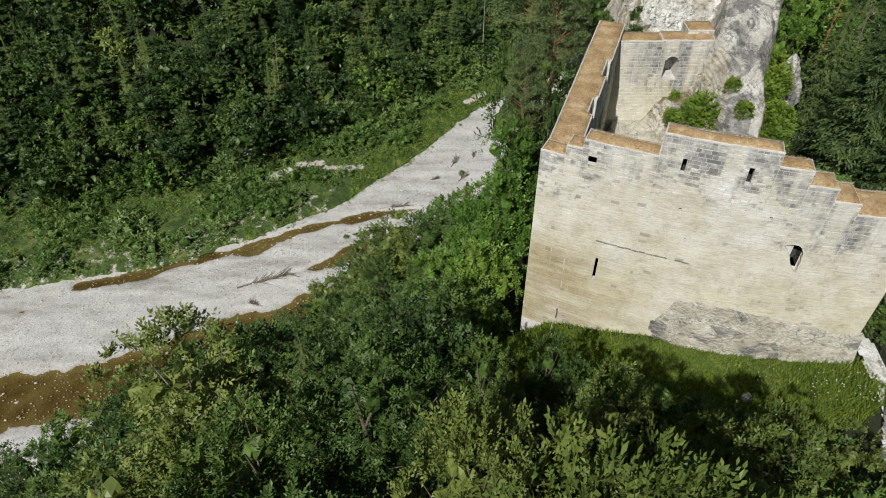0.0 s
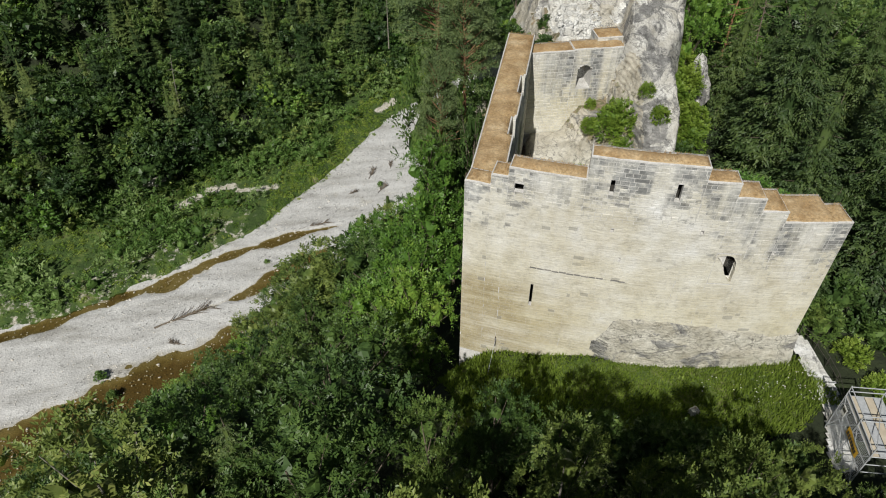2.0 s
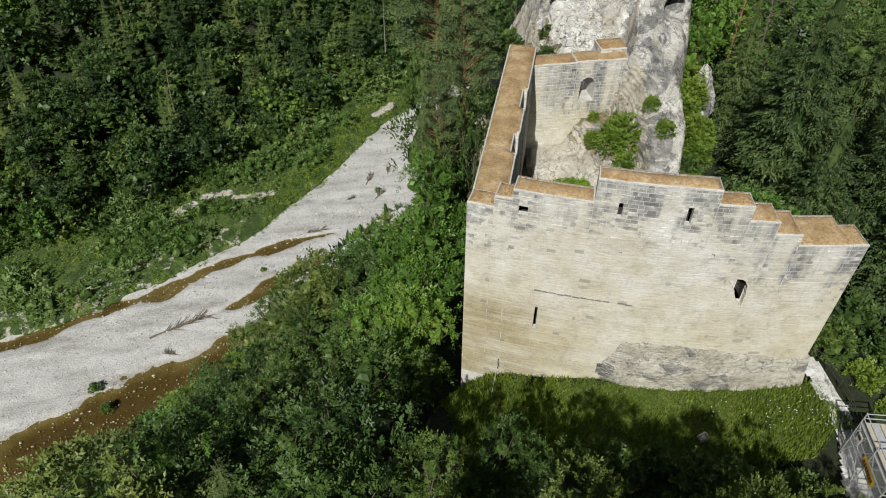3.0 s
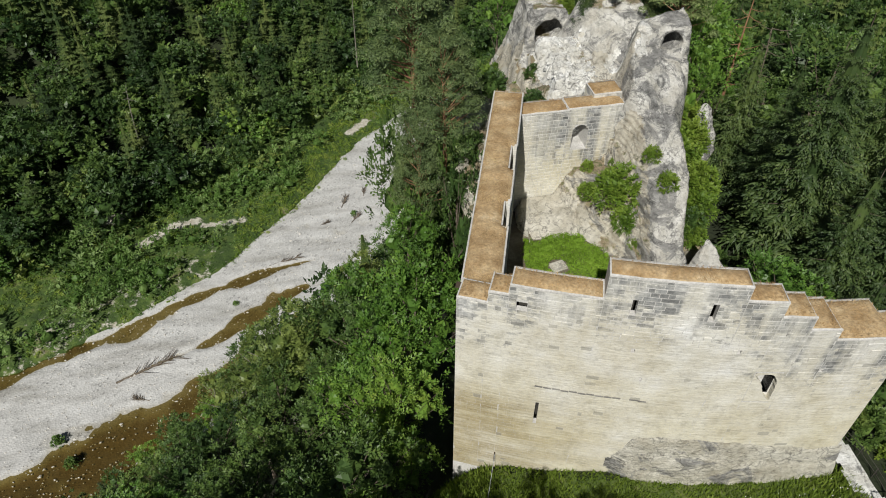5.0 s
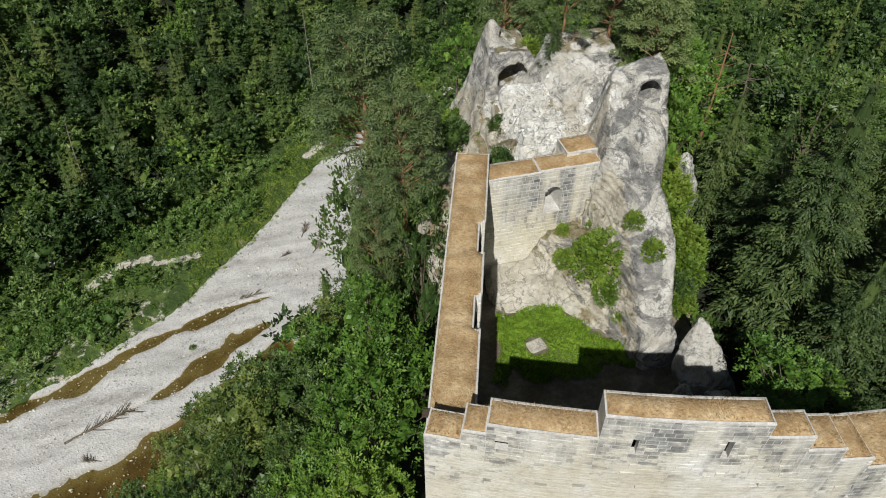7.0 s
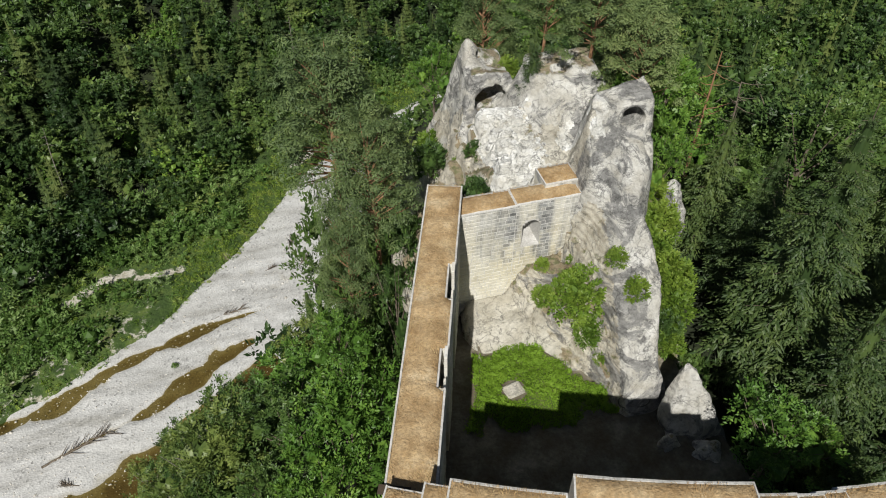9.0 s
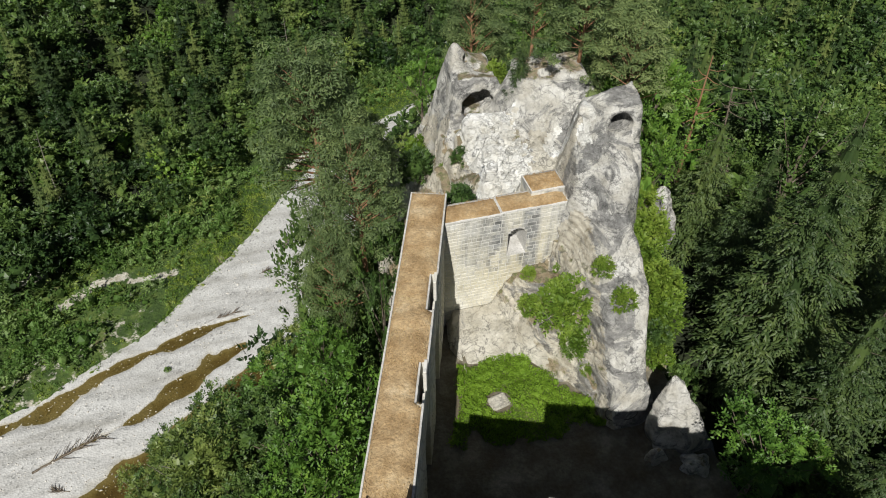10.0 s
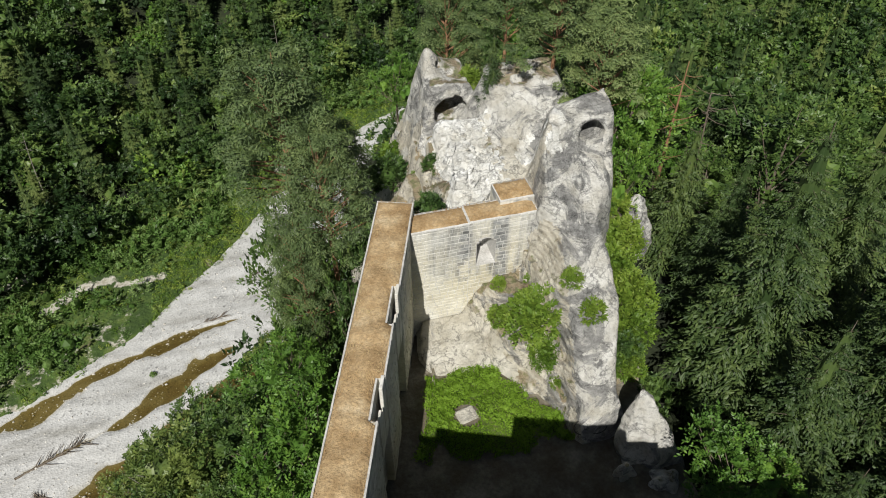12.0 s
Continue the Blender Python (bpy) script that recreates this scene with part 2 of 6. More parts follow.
    l.new(warp.outputs["Color"], bent.inputs[0])
    l.new(n.new("ShaderNodeNewGeometry").outputs["Position"], bent.inputs[2])
    l.new(bent.outputs[0], cr.inputs["Vector"])
    seam = ramp_node(n, l, cr.outputs["Distance"], [(0.0, (0.28,)), (0.025, (0.75,)), (0.06, (1.0,))])
    base = mix_node(n, l, ramp_node(n, l, noise_node(n, l, 0.5, 4), [(0.42, (0.0,)), (0.56, (0.85,))]), base, mix_node(n, l, 1.0, base, seam, "MULTIPLY"))
    drip = ramp_node(n, l, noise_node(n, l, 0.8, 6, None, 0.65, (1, 1, 0.16)), [(0.34, (0.70,)), (0.5, (1.0,)), (0.66, (1.06,))])
    base = mix_node(n, l, 0.5, base, drip, "MULTIPLY")
    fine = ramp_node(n, l, noise_node(n, l, 3.5, 8, None, 0.72), [(0.34, (0.55,)), (0.47, (0.94,)), (0.62, (1.10,))])
    base = mix_node(n, l, 0.6, base, fine, "MULTIPLY")
    l.new(base, p.inputs["Base Color"])
    p.inputs["Roughness"].default_value = 0.93
    h = math_node(n, l, "ADD", noise_node(n, l, 1.9, 10, None, 0.72), math_node(n, l, "MULTIPLY", noise_node(n, l, 1.2, 5, None, 0.6, (0.6, 0.6, 2.2)), 0.5))
    bump_node(n, l, h, 1.0, relief, p.inputs["Normal"])
    return m


def ground_material():
    """Forest floor with grass where the cover attribute asks for it."""
    m, n, l, p = material("ground_cover")
    floor = ramp_node(n, l, noise_node(n, l, 0.25, 8), [(0.3, (0.012, 0.018, 0.008)), (0.5, (0.022, 0.031, 0.011)), (0.7, (0.038, 0.058, 0.016))])
    grass = ramp_node(n, l, noise_node(n, l, 0.18, 8, None, 0.7), [(0.3, (0.022, 0.045, 0.010)), (0.48, (0.05, 0.09, 0.018)), (0.58, (0.10, 0.15, 0.03)), (0.66, (0.17, 0.16, 0.08)), (0.72, (0.42, 0.40, 0.34))])
    at = n.new("ShaderNodeAttribute")
    at.attribute_name = "cover"
    f = math_node(n, l, "ADD", at.outputs["Fac"], math_node(n, l, "SUBTRACT", noise_node(n, l, 0.4, 6), 0.5))
    base = mix_node(n, l, ramp_node(n, l, f, [(0.42, (0.0,)), (0.58, (1.0,))]), floor, grass)
    sa = n.new("ShaderNodeAttribute")
    sa.attribute_name = "sand"
    k = math_node(n, l, "ADD", sa.outputs["Fac"], math_node(n, l, "MULTIPLY", math_node(n, l, "SUBTRACT", noise_node(n, l, 0.45, 8, None, 0.75), 0.5), 2.6))
    base = mix_node(n, l, ramp_node(n, l, k, [(0.55, (0.0,)), (0.75, (1.0,))]), base, ramp_node(n, l, noise_node(n, l, 1.2, 6), [(0.35, (0.36, 0.33, 0.26)), (0.6, (0.58, 0.56, 0.50))]))
    l.new(base, p.inputs["Base Color"])
    p.inputs["Roughness"].default_value = 0.95
    bump_node(n, l, noise_node(n, l, 1.3, 8), 0.8, 0.5, p.inputs["Normal"])
    return m


def water_material():
    m, n, l, p = material("river_water")
    base = ramp_node(n, l, noise_node(n, l, 0.35, 6), [(0.3, (0.062, 0.052, 0.020)), (0.5, (0.098, 0.084, 0.034)), (0.7, (0.145, 0.13, 0.058))])
    l.new(base, p.inputs["Base Color"])
    p.inputs["Roughness"].default_value = 0.12
    bump_node(n, l, noise_node(n, l, 3.0, 4), 0.25, 0.05, p.inputs["Normal"])
    tr = n.new("ShaderNodeBsdfTransparent")
    tr.inputs[0].default_value = (0.70, 0.63, 0.40, 1)
    mx = n.new("ShaderNodeMixShader")
    mx.inputs[0].default_value = 0.80
    l.new(p.outputs[0], mx.inputs[1])
    l.new(tr.outputs[0], mx.inputs[2])
    l.new(mx.outputs[0], n["Material Output"].inputs["Surface"])
    return m


def gravel_material():
    """Pale limestone gravel: smooth bars, greyer silty tongues along the flow, single darker stones, wet near the water."""
    m, n, l, p = material("river_gravel")
    mp = n.new("ShaderNodeMapping")
    mp.inputs["Rotation"].default_value = (0, 0, radians(-36))
    mp.inputs["Scale"].default_value = (0.22, 1.0, 1.0)
    l.new(n.new("ShaderNodeNewGeometry").outputs["Position"], mp.inputs[0])
    big = ramp_node(n, l, noise_node(n, l, 0.22, 7, mp.outputs[0], 0.66), [(0.32, (0.35, 0.345, 0.325)), (0.45, (0.475, 0.475, 0.465)), (0.6, (0.565, 0.568, 0.56)), (0.72, (0.61, 0.615, 0.615))])
    v = n.new("ShaderNodeTexVoronoi")
    v.inputs["Scale"].default_value = 2.4
    l.new(n.new("ShaderNodeNewGeometry").outputs["Position"], v.inputs["Vector"])
    peb = ramp_node(n, l, v.outputs["Color"], [(0.05, (0.45,)), (0.22, (0.86,)), (0.5, (1.0,)), (0.95, (1.16,))])
    base = mix_node(n, l, ramp_node(n, l, noise_node(n, l, 0.12, 5), [(0.38, (0.55,)), (0.6, (1.0,))]), big, mix_node(n, l, 1.0, big, peb, "MULTIPLY"))
    wet = math_node(n, l, "SUBTRACT", 1.0, height_mask(n, l, -0.22, 0.14))
    base = mix_node(n, l, math_node(n, l, "MULTIPLY", wet, 0.92), base, mix_node(n, l, 1.0, base, (0.56, 0.48, 0.29), "MULTIPLY"))
    # lowest bed multiplied darker: the dimming of deeper water, put into its colour
    deep_dim = math_node(n, l, "SUBTRACT", 1.0, height_mask(n, l, -0.38, -0.20))
    base = mix_node(n, l, deep_dim, base, mix_node(n, l, 1.0, base, (0.56, 0.46, 0.38), "MULTIPLY"))
    l.new(base, p.inputs["Base Color"])
    p.inputs["Roughness"].default_value = 0.9
    bump_node(n, l, v.outputs["Distance"], 0.7, 0.12, p.inputs["Normal"])
    return m


M_WALL = ashlar("sandstone_blocks", False)
M_STONE = ashlar("sandstone_single", True)
M_WALL_BACK = ashlar("back_wall_blocks", False, 7.4)
M_ROCK = rock_material("molasse_rock", 0.46)
M_ROCK_GREY = rock_material("weathered_rock", 0.54, 1.0)
M_ROCK_FRESH = rock_material("fresh_rock", -0.1, 1.3, (1.22, 1.24, 1.28), 0.0, 0.3)
M_ROCK_SOIL = rock_material("ledge_rock", 0.40, 0.55, (0.97, 0.94, 0.87), 0.42, 0.36)
M_ROCK_FLANK = rock_material("flank_rock", 0.25, 0.50, (0.96, 0.92, 0.84))
M_ROCK_SAND = rock_material("sandy_rock", 0.05, 1.3, (0.93, 0.90, 0.835))
M_MORTAR = simple("lime_mortar", [(0.50, 0.49, 0.46), (0.64, 0.63, 0.605), (0.74, 0.735, 0.72)], 0.8, 0.9, 0.03, 14, 7, 0.25)
M_TURF = simple("dry_turf", [(0.28, 0.18, 0.085), (0.43, 0.295, 0.15), (0.55, 0.405, 0.23), (0.67, 0.54, 0.35)], 0.55, 0.95, 0.12, 7, 8, 0.35)
M_STRAW = leafy("dry_straw", [(0.30, 0.183, 0.078), (0.475, 0.32, 0.155), (0.60, 0.515, 0.31)], 0.8, 0.15)
M_GROUND = ground_material()
M_GRAVEL = gravel_material()
M_WATER = water_material()
M_MEADOW = simple("meadow_turf", [(0.05, 0.085, 0.016), (0.095, 0.14, 0.026), (0.17, 0.185, 0.06)], 0.6, 0.95, 0.2, 4, 8, 0.3)
M_BLADE = leafy("grass_blades", [(0.095, 0.151, 0.022), (0.185, 0.263, 0.040), (0.325, 0.370, 0.095)], 0.6, 0.35)
M_EARTH = simple("trodden_earth", [(0.10, 0.08, 0.05), (0.16, 0.14, 0.10), (0.30, 0.28, 0.23)], 0.4, 0.95, 0.1, 5, 8, 0.3)
M_BARK = simple("grey_bark", [(0.07, 0.055, 0.04), (0.15, 0.12, 0.09), (0.24, 0.21, 0.17)], 2.0, 0.9, 0.05, 12)
M_BIRCH = simple("pale_bark", [(0.12, 0.105, 0.085), (0.24, 0.22, 0.19), (0.34, 0.32, 0.28)], 2.0, 0.85, 0.03, 10)
M_REDBARK = simple("red_pine_bark", [(0.16, 0.08, 0.045), (0.28, 0.15, 0.08), (0.34, 0.22, 0.13)], 2.0, 0.9, 0.05, 12)
M_BROAD = leafy("broad_leaves", [(0.023, 0.051, 0.015), (0.059, 0.111, 0.028), (0.114, 0.185, 0.043), (0.211, 0.270, 0.067)])
M_LIME = leafy("light_leaves", [(0.045, 0.106, 0.018), (0.095, 0.196, 0.031), (0.179, 0.297, 0.047), (0.291, 0.370, 0.069)])
M_NEEDLE = leafy("spruce_needles", [(0.017, 0.034, 0.012), (0.039, 0.071, 0.021), (0.080, 0.122, 0.033), (0.138, 0.178, 0.051)], 0.55, 0.08)
M_PINE = leafy("pine_needles", [(0.050, 0.083, 0.033), (0.100, 0.150, 0.053), (0.175, 0.231, 0.080), (0.263, 0.312, 0.119)], 0.55, 0.08)
M_WILLOW = leafy("willow_leaves", [(0.056, 0.114, 0.021), (0.094, 0.184, 0.037), (0.156, 0.254, 0.069), (0.233, 0.331, 0.121)], 0.5, 0.25)
M_OLIVE = leafy("olive_leaves", [(0.044, 0.076, 0.019), (0.095, 0.143, 0.034), (0.175, 0.228, 0.056), (0.285, 0.318, 0.092)])
M_HERB = leafy("bank_herbs", [(0.062, 0.128, 0.016), (0.118, 0.205, 0.026), (0.200, 0.290, 0.042), (0.29, 0.36, 0.07)], 0.5, 0.28)
M_ROCK_FOOT = rock_material("foot_rock", 0.30, 1.3, (0.97, 0.95, 0.88))
M_SLATE = simple("grey_course_stone", [(0.13, 0.13, 0.125), (0.24, 0.235, 0.22), (0.36, 0.35, 0.32)], 1.2, 0.9, 0.03, 8, 7, 0.3)
M_COBBLE = simple("cobble_stone", [(0.35, 0.33, 0.29), (0.55, 0.53, 0.49), (0.68, 0.67, 0.64)], 0.8, 0.85)
M_STEEL = simple("dark_steel", [(0.035, 0.033, 0.03), (0.07, 0.06, 0.05)], 3.0, 0.6)
M_ZINC = simple("galvanised_steel", [(0.34, 0.36, 0.38), (0.50, 0.52, 0.54)], 4.0, 0.45)
M_BOARD = simple("plywood", [(0.42, 0.36, 0.27), (0.56, 0.50, 0.40)], 1.5, 0.85)
M_YELLOW = simple("yellow_banner", [(0.62, 0.36, 0.03), (0.74, 0.46, 0.05)], 1.5, 0.6)
M_WHITE = simple("white_paint", [(0.70, 0.70, 0.68), (0.82, 0.82, 0.80)], 2.0, 0.6)
M_NET = simple("scaffold_net", [(0.45, 0.48, 0.50), (0.60, 0.62, 0.64)], 2.0, 0.7)
M_DARKWOOD = simple("dark_timber", [(0.045, 0.032, 0.022), (0.085, 0.06, 0.04)], 2.0, 0.9)
M_LAWN = leafy("lawn_blades", [(0.13, 0.23, 0.02), (0.22, 0.37, 0.035), (0.36, 0.47, 0.08)], 0.6, 0.35)
# near-black colour that stands for the shade deep in the wall openings
M_NICHE_SHADE = simple("niche_shade", [(0.03, 0.028, 0.025), (0.07, 0.065, 0.055)], 1.5, 0.95)


# ---- the valley: banks, ground, gravel, water ----
BANK_L = [(-600, 40), (-220, 92), (-108, 116), (-73, 124.5), (-51, 134.5), (-29, 148.5), (-8, 171.8), (10.5, 199), (30, 217), (62, 236), (125, 252), (600, 330)]
BANK_R = [(-600, -60), (-220, 15), (-115, 52), (-86, 65), (-62, 78), (-36, 97), (-18, 114), (2, 128), (14, 146), (22, 172), (28, 196), (42, 212), (72, 226), (130, 240), (600, 315)]


def along(line, x, y):
    """Distance from a polyline, positive on its right."""
    best, side = np.full(np.shape(x), 1e9), np.ones(np.shape(x))
    for (ax, ay), (bx, by) in zip(line[:-1], line[1:]):
        dx, dy = bx - ax, by - ay
        t = np.clip(((x - ax) * dx + (y - ay) * dy) / (dx * dx + dy * dy), 0, 1)
        d = np.hypot(x - ax - t * dx, y - ay - t * dy)
        s = np.where((x - ax) * dy - (y - ay) * dx > 0, 1.0, -1.0)
        side = np.where(d < best, s, side)
        best = np.minimum(best, d)
    return best * side


def ground_z(x, y):
    x, y = np.asarray(x, float), np.asarray(y, float)
    right, left = along(BANK_R, x, y), -along(BANK_L, x, y)
    n = rough(x * 0.03, y * 0.03, 0, 4)
    # the castle's spur
    top = 73.2 + 0.07 * (x - 20) * (x < 45)
    top = top + 10.5 * np.exp(-((x - 24.5) / 8.0) ** 2) * ramp(y, 69, 76) * (1 - ramp(y, 88, 106))
    top = top - 0.62 * np.clip(y - 96, 0, 75) - 0.55 * np.clip(x - 46, 0, 60) * ramp(y, 20, 90) - 3.5 * ramp(36 - y + 0.15 * x, 6, 30)
    rise = (0.9 + 0.4 * ramp(x, 14, 40)) * right + 1.4 * np.clip(right - 64, 0, 40) + 2.5 * n * ramp(right, 5, 30)
    k = 6.0
    h = np.clip(0.5 + 0.5 * (top - rise) / k, 0, 1)
    spur = top * (1 - h) + rise * h - k * h * (1 - h)
    spur = np.maximum(spur, 3.0 + 0.05 * np.abs(right) + 2 * n) * (right > 0) + np.minimum(right, 0)
    spur = np.where((right > 0) & (right < 6), np.minimum(spur, right * 0.9), spur)
    far = 0.35 * np.clip(left, 0, 4) + 0.05 * left + 0.30 * np.clip(left - 34, 0, 300) + (1.2 + 5 * ramp(left, 30, 90)) * n * ramp(left, 3, 20)
    z = np.where(left > 0, far, np.where(right > 0, spur, -1.2))
    # a bank of earth against the free corner of the front wall
    z = z + 0.9 * np.exp(-((x - 6) / 3.0) ** 2 - ((y - 44) / 5.0) ** 2) - 1.2 * np.exp(-((x - 13) / 3.6) ** 2 - ((y - 41) / 5.0) ** 2)
    return z


def grid_axis(lo, hi, step, far_lo, far_hi):
    mid = np.arange(lo, hi + step / 2, step)
    out = step * 1.35 ** np.arange(1, 40)
    a, b = lo - np.cumsum(out), hi + np.cumsum(out)
    return np.concatenate([[far_lo], a[a > far_lo][::-1], mid, b[b < far_hi], [far_hi]])


def sheet(xs, ys, zfun, keep=None):
    X, Y = np.meshgrid(xs, ys, indexing="ij")
    Z = zfun(X, Y)
    nx, ny = X.shape
    idx = np.arange(nx * ny).reshape(nx, ny)
    q = np.stack([idx[:-1, :-1], idx[1:, :-1], idx[1:, 1:], idx[:-1, 1:]], -1).reshape(-1, 4)
    v = np.stack([X, Y, Z], -1).reshape(-1, 3)
    if keep is not None:
        ok = keep(X, Y).reshape(-1)
        q = q[ok[q].all(1)]
        used = np.unique(q)
        renum = np.zeros(len(v), int)
        renum[used] = np.arange(len(used))
        v, q = v[used], renum[q]
    return v, q


v, q = sheet(grid_axis(-120, 140, 1.5, -2500, 2500), grid_axis(-10, 290, 1.5, -2500, 2500), ground_z)
me = mesh_from("ground", v, q, M_GROUND, True)
left = -along(BANK_L, v[:, 0], v[:, 1])
right = along(BANK_R, v[:, 0], v[:, 1])
cover = np.where(left > 0, 0.95 - 0.75 * ramp(left, 20, 42), 0.1) + 0.5 * np.exp(-((v[:, 0] - 24) / 14) ** 2 - ((v[:, 1] - 33) / 7) ** 2) * (right > 0)
me.attributes.new("cover", "FLOAT", "POINT").data.foreach_set("value", cover.astype(np.float32))
# bare sandy streaks on the far bank
SAND = [([(-50, 161), (-42, 166.5), (-36, 167.5)], 1.5), ([(-34, 165.5), (-24, 166)], 1.1), ([(-74, 169), (-64, 170.5), (-56, 172)], 1.6), ([(8, 203), (14, 209)], 1.4)]


def sand_at(x, y):
    """1 in the middle of a bare streak, 0 well outside."""
    return np.maximum.reduce([1 - ramp(np.abs(along(line, x, y)) / half, 0.3, 1.7) for line, half in SAND])


me.attributes.new("sand", "FLOAT", "POINT").data.foreach_set("value", np.maximum(sand_at(v[:, 0], v[:, 1]), 0.46 * (left > 0) * (1 - ramp(left, 7, 20)) * ramp(-v[:, 0], 20, 34)).astype(np.float32))
tagged(part("ground", me), "wooded valley ground with forest floor and grass", "ground", "", "structure")

CHANNELS = [  # centre line, half width along it
    ([(-90, 118), (-75, 122.8), (-67, 127.2), (-56, 130.3), (-47, 133.2), (-39.5, 138.9), (-31, 142.2), (-24, 144.4), (-14, 147.3), (-7, 148.4)], [(-90, 1.0), (-66, 2.3), (-57, 1.3), (-47, 3.0), (-38, 2.0), (-30, 1.5), (-23, 1.7), (-14, 0.7), (-7, 0.3)]),
    ([(-50, 118.5), (-38.4, 122.9), (-30.5, 126.1), (-23.4, 131.1), (-17, 135.4), (-9, 139)], [(-50, 0.3), (-38, 1.0), (-30, 1.5), (-23, 2.6), (-16, 2.2), (-9, 0.8)]),
    ([(-200, 40), (-93, 84), (-64, 91), (-44, 101), (-34, 108), (-20, 120), (-6, 131)], [(-200, 8.0), (-46, 8.0), (-20, 3.2)]),
]


def gravel_z(x, y):
    z = 0.28 + 0.16 * rough(x * 0.05, y * 0.05, 2, 4)
    for i, (line, halves) in enumerate(CHANNELS):
        wob = np.maximum(0.2, 1 + (0.12 if i == 2 else 0.45) * rough(x * 0.2, y * 0.2, 9 + i, 4))
        half = np.interp(x, *zip(*halves))
        d = np.abs(along(line, x, y)) / (half * wob)
        z = z - (0.62 if i == 2 else 0.52) * (1 - ramp(d, 0.5, 1.5))
    return z + 0.12 * rough(x * 0.4, y * 0.4, 1, 4)


def in_river(x, y):
    return (along(BANK_R, x, y) < 3) & (along(BANK_L, x, y) > -3)


v, q = sheet(np.arange(-150, 90, 0.75), np.arange(35, 250, 0.75), gravel_z, in_river)
tagged(part("gravel_bed", mesh_from("gravel_bed", v, q, M_GRAVEL, True)), "pale limestone gravel bars of a braided river", "gravel", "", "structure")
v, q = sheet(np.arange(-150, 90, 3.0), np.arange(35, 250, 3.0), lambda x, y: 0 * x - 0.02, in_river)
tagged(part("water", mesh_from("water", v, q, M_WATER, True)), "shallow clear brown river water", "water", "", "structure")


# ---- castle walls ----
def front_y(x):
    return 0.0076286 * x * x - 0.63138 * x + 50.135


def front_at(u):
    """Plan of the front wall by x: point and inward normal."""
    s = 2 * 0.0076286 * u - 0.63138
    k = math.hypot(1, s)
    return u, front_y(u), -s / k, 1 / k


def straight(ax, ay, bx, by):
    """Plan of a straight wall by metres from a; its thickness lies left of the way."""
    k = math.hypot(bx - ax, by - ay)
    dx, dy = (bx - ax) / k, (by - ay) / k
    return (lambda u: (ax + dx * u, ay + dy * u, -dy, dx)), k


def arch_rects(c, half, spring, sill, n=8):
    """An arched opening as narrow upright strips."""
    out = []
    for i in range(n):
        a, b = -half + 2 * half * i / n, -half + 2 * half * (i + 1) / n
        mid = (a + b) / 2
        out.append((c + a, c + b, sill, spring + math.sqrt(max(0, half * half - mid * mid))))
    return out


def wall_core(plan, steps, bottom, openings, levels=()):
    """steps: (u0, u1, top, thickness). A solid wall with stepped top and through openings, as vertices and faces."""
    us = {s[0] for s in steps} | {s[1] for s in steps} | {o[0] for o in openings} | {o[1] for o in openings}
    lo, hi = min(us), max(us)
    us |= set(np.arange(lo, hi, 0.9))
    us = sorted(us)
    us = [a for i, a in enumerate(us) if i == 0 or a - us[i - 1] > 1e-4]
    zs = sorted({bottom} | {s[2] for s in steps} | {o[2] for o in openings} | {o[3] for o in openings} | set(levels))
    nu, nz = len(us) - 1, len(zs) - 1

    def step(u):
        return next((s for s in steps if s[0] <= u <= s[1]), None)
    solid = np.zeros((nu + 2, nz + 2), bool)
    thick = np.zeros(nu + 2)
    for i in range(nu):
        c = (us[i] + us[i + 1]) / 2
        s = step(c)
        thick[i + 1] = s[3] if s else 0
        for j in range(nz):
            w = (zs[j] + zs[j + 1]) / 2
            hole = any(o[0] < c < o[1] and o[2] < w < o[3] for o in openings)
            solid[i + 1, j + 1] = bool(s) and w < s[2] and not hole
    verts, faces, memo = [], [], {}

    def vert(u, z, t):
        key = (round(u, 4), round(z, 4), round(t, 4))
        if key not in memo:
            x, y, nx, ny = plan(u)
            memo[key] = len(verts)
            verts.append((x + nx * t, y + ny * t, z))
        return memo[key]
    for i in range(1, nu + 1):
        for j in range(1, nz + 1):
            if not solid[i, j]:
                continue
            a, b, c, d, t = us[i - 1], us[i], zs[j - 1], zs[j], thick[i]
            F = [vert(*k, 0) for k in ((a, c), (b, c), (b, d), (a, d))]
            B = [vert(*k, t) for k in ((a, c), (b, c), (b, d), (a, d))]
            faces.append(F)
            faces.append(B[::-1])
            if not solid[i, j + 1]:
                faces.append([F[3], F[2], B[2], B[3]])
            if not solid[i, j - 1]:
                faces.append([F[1], F[0], B[0], B[1]])
            if not solid[i - 1, j]:
                faces.append([F[0], F[3], B[3], B[0]])
            elif thick[i - 1] != t:
                o = [vert(a, c, thick[i - 1]), vert(a, d, thick[i - 1])]
                faces.append([o[0], o[1], B[3], B[0]])
            if not solid[i + 1, j]:
                faces.append([F[2], F[1], B[1], B[2]])
    return verts, faces


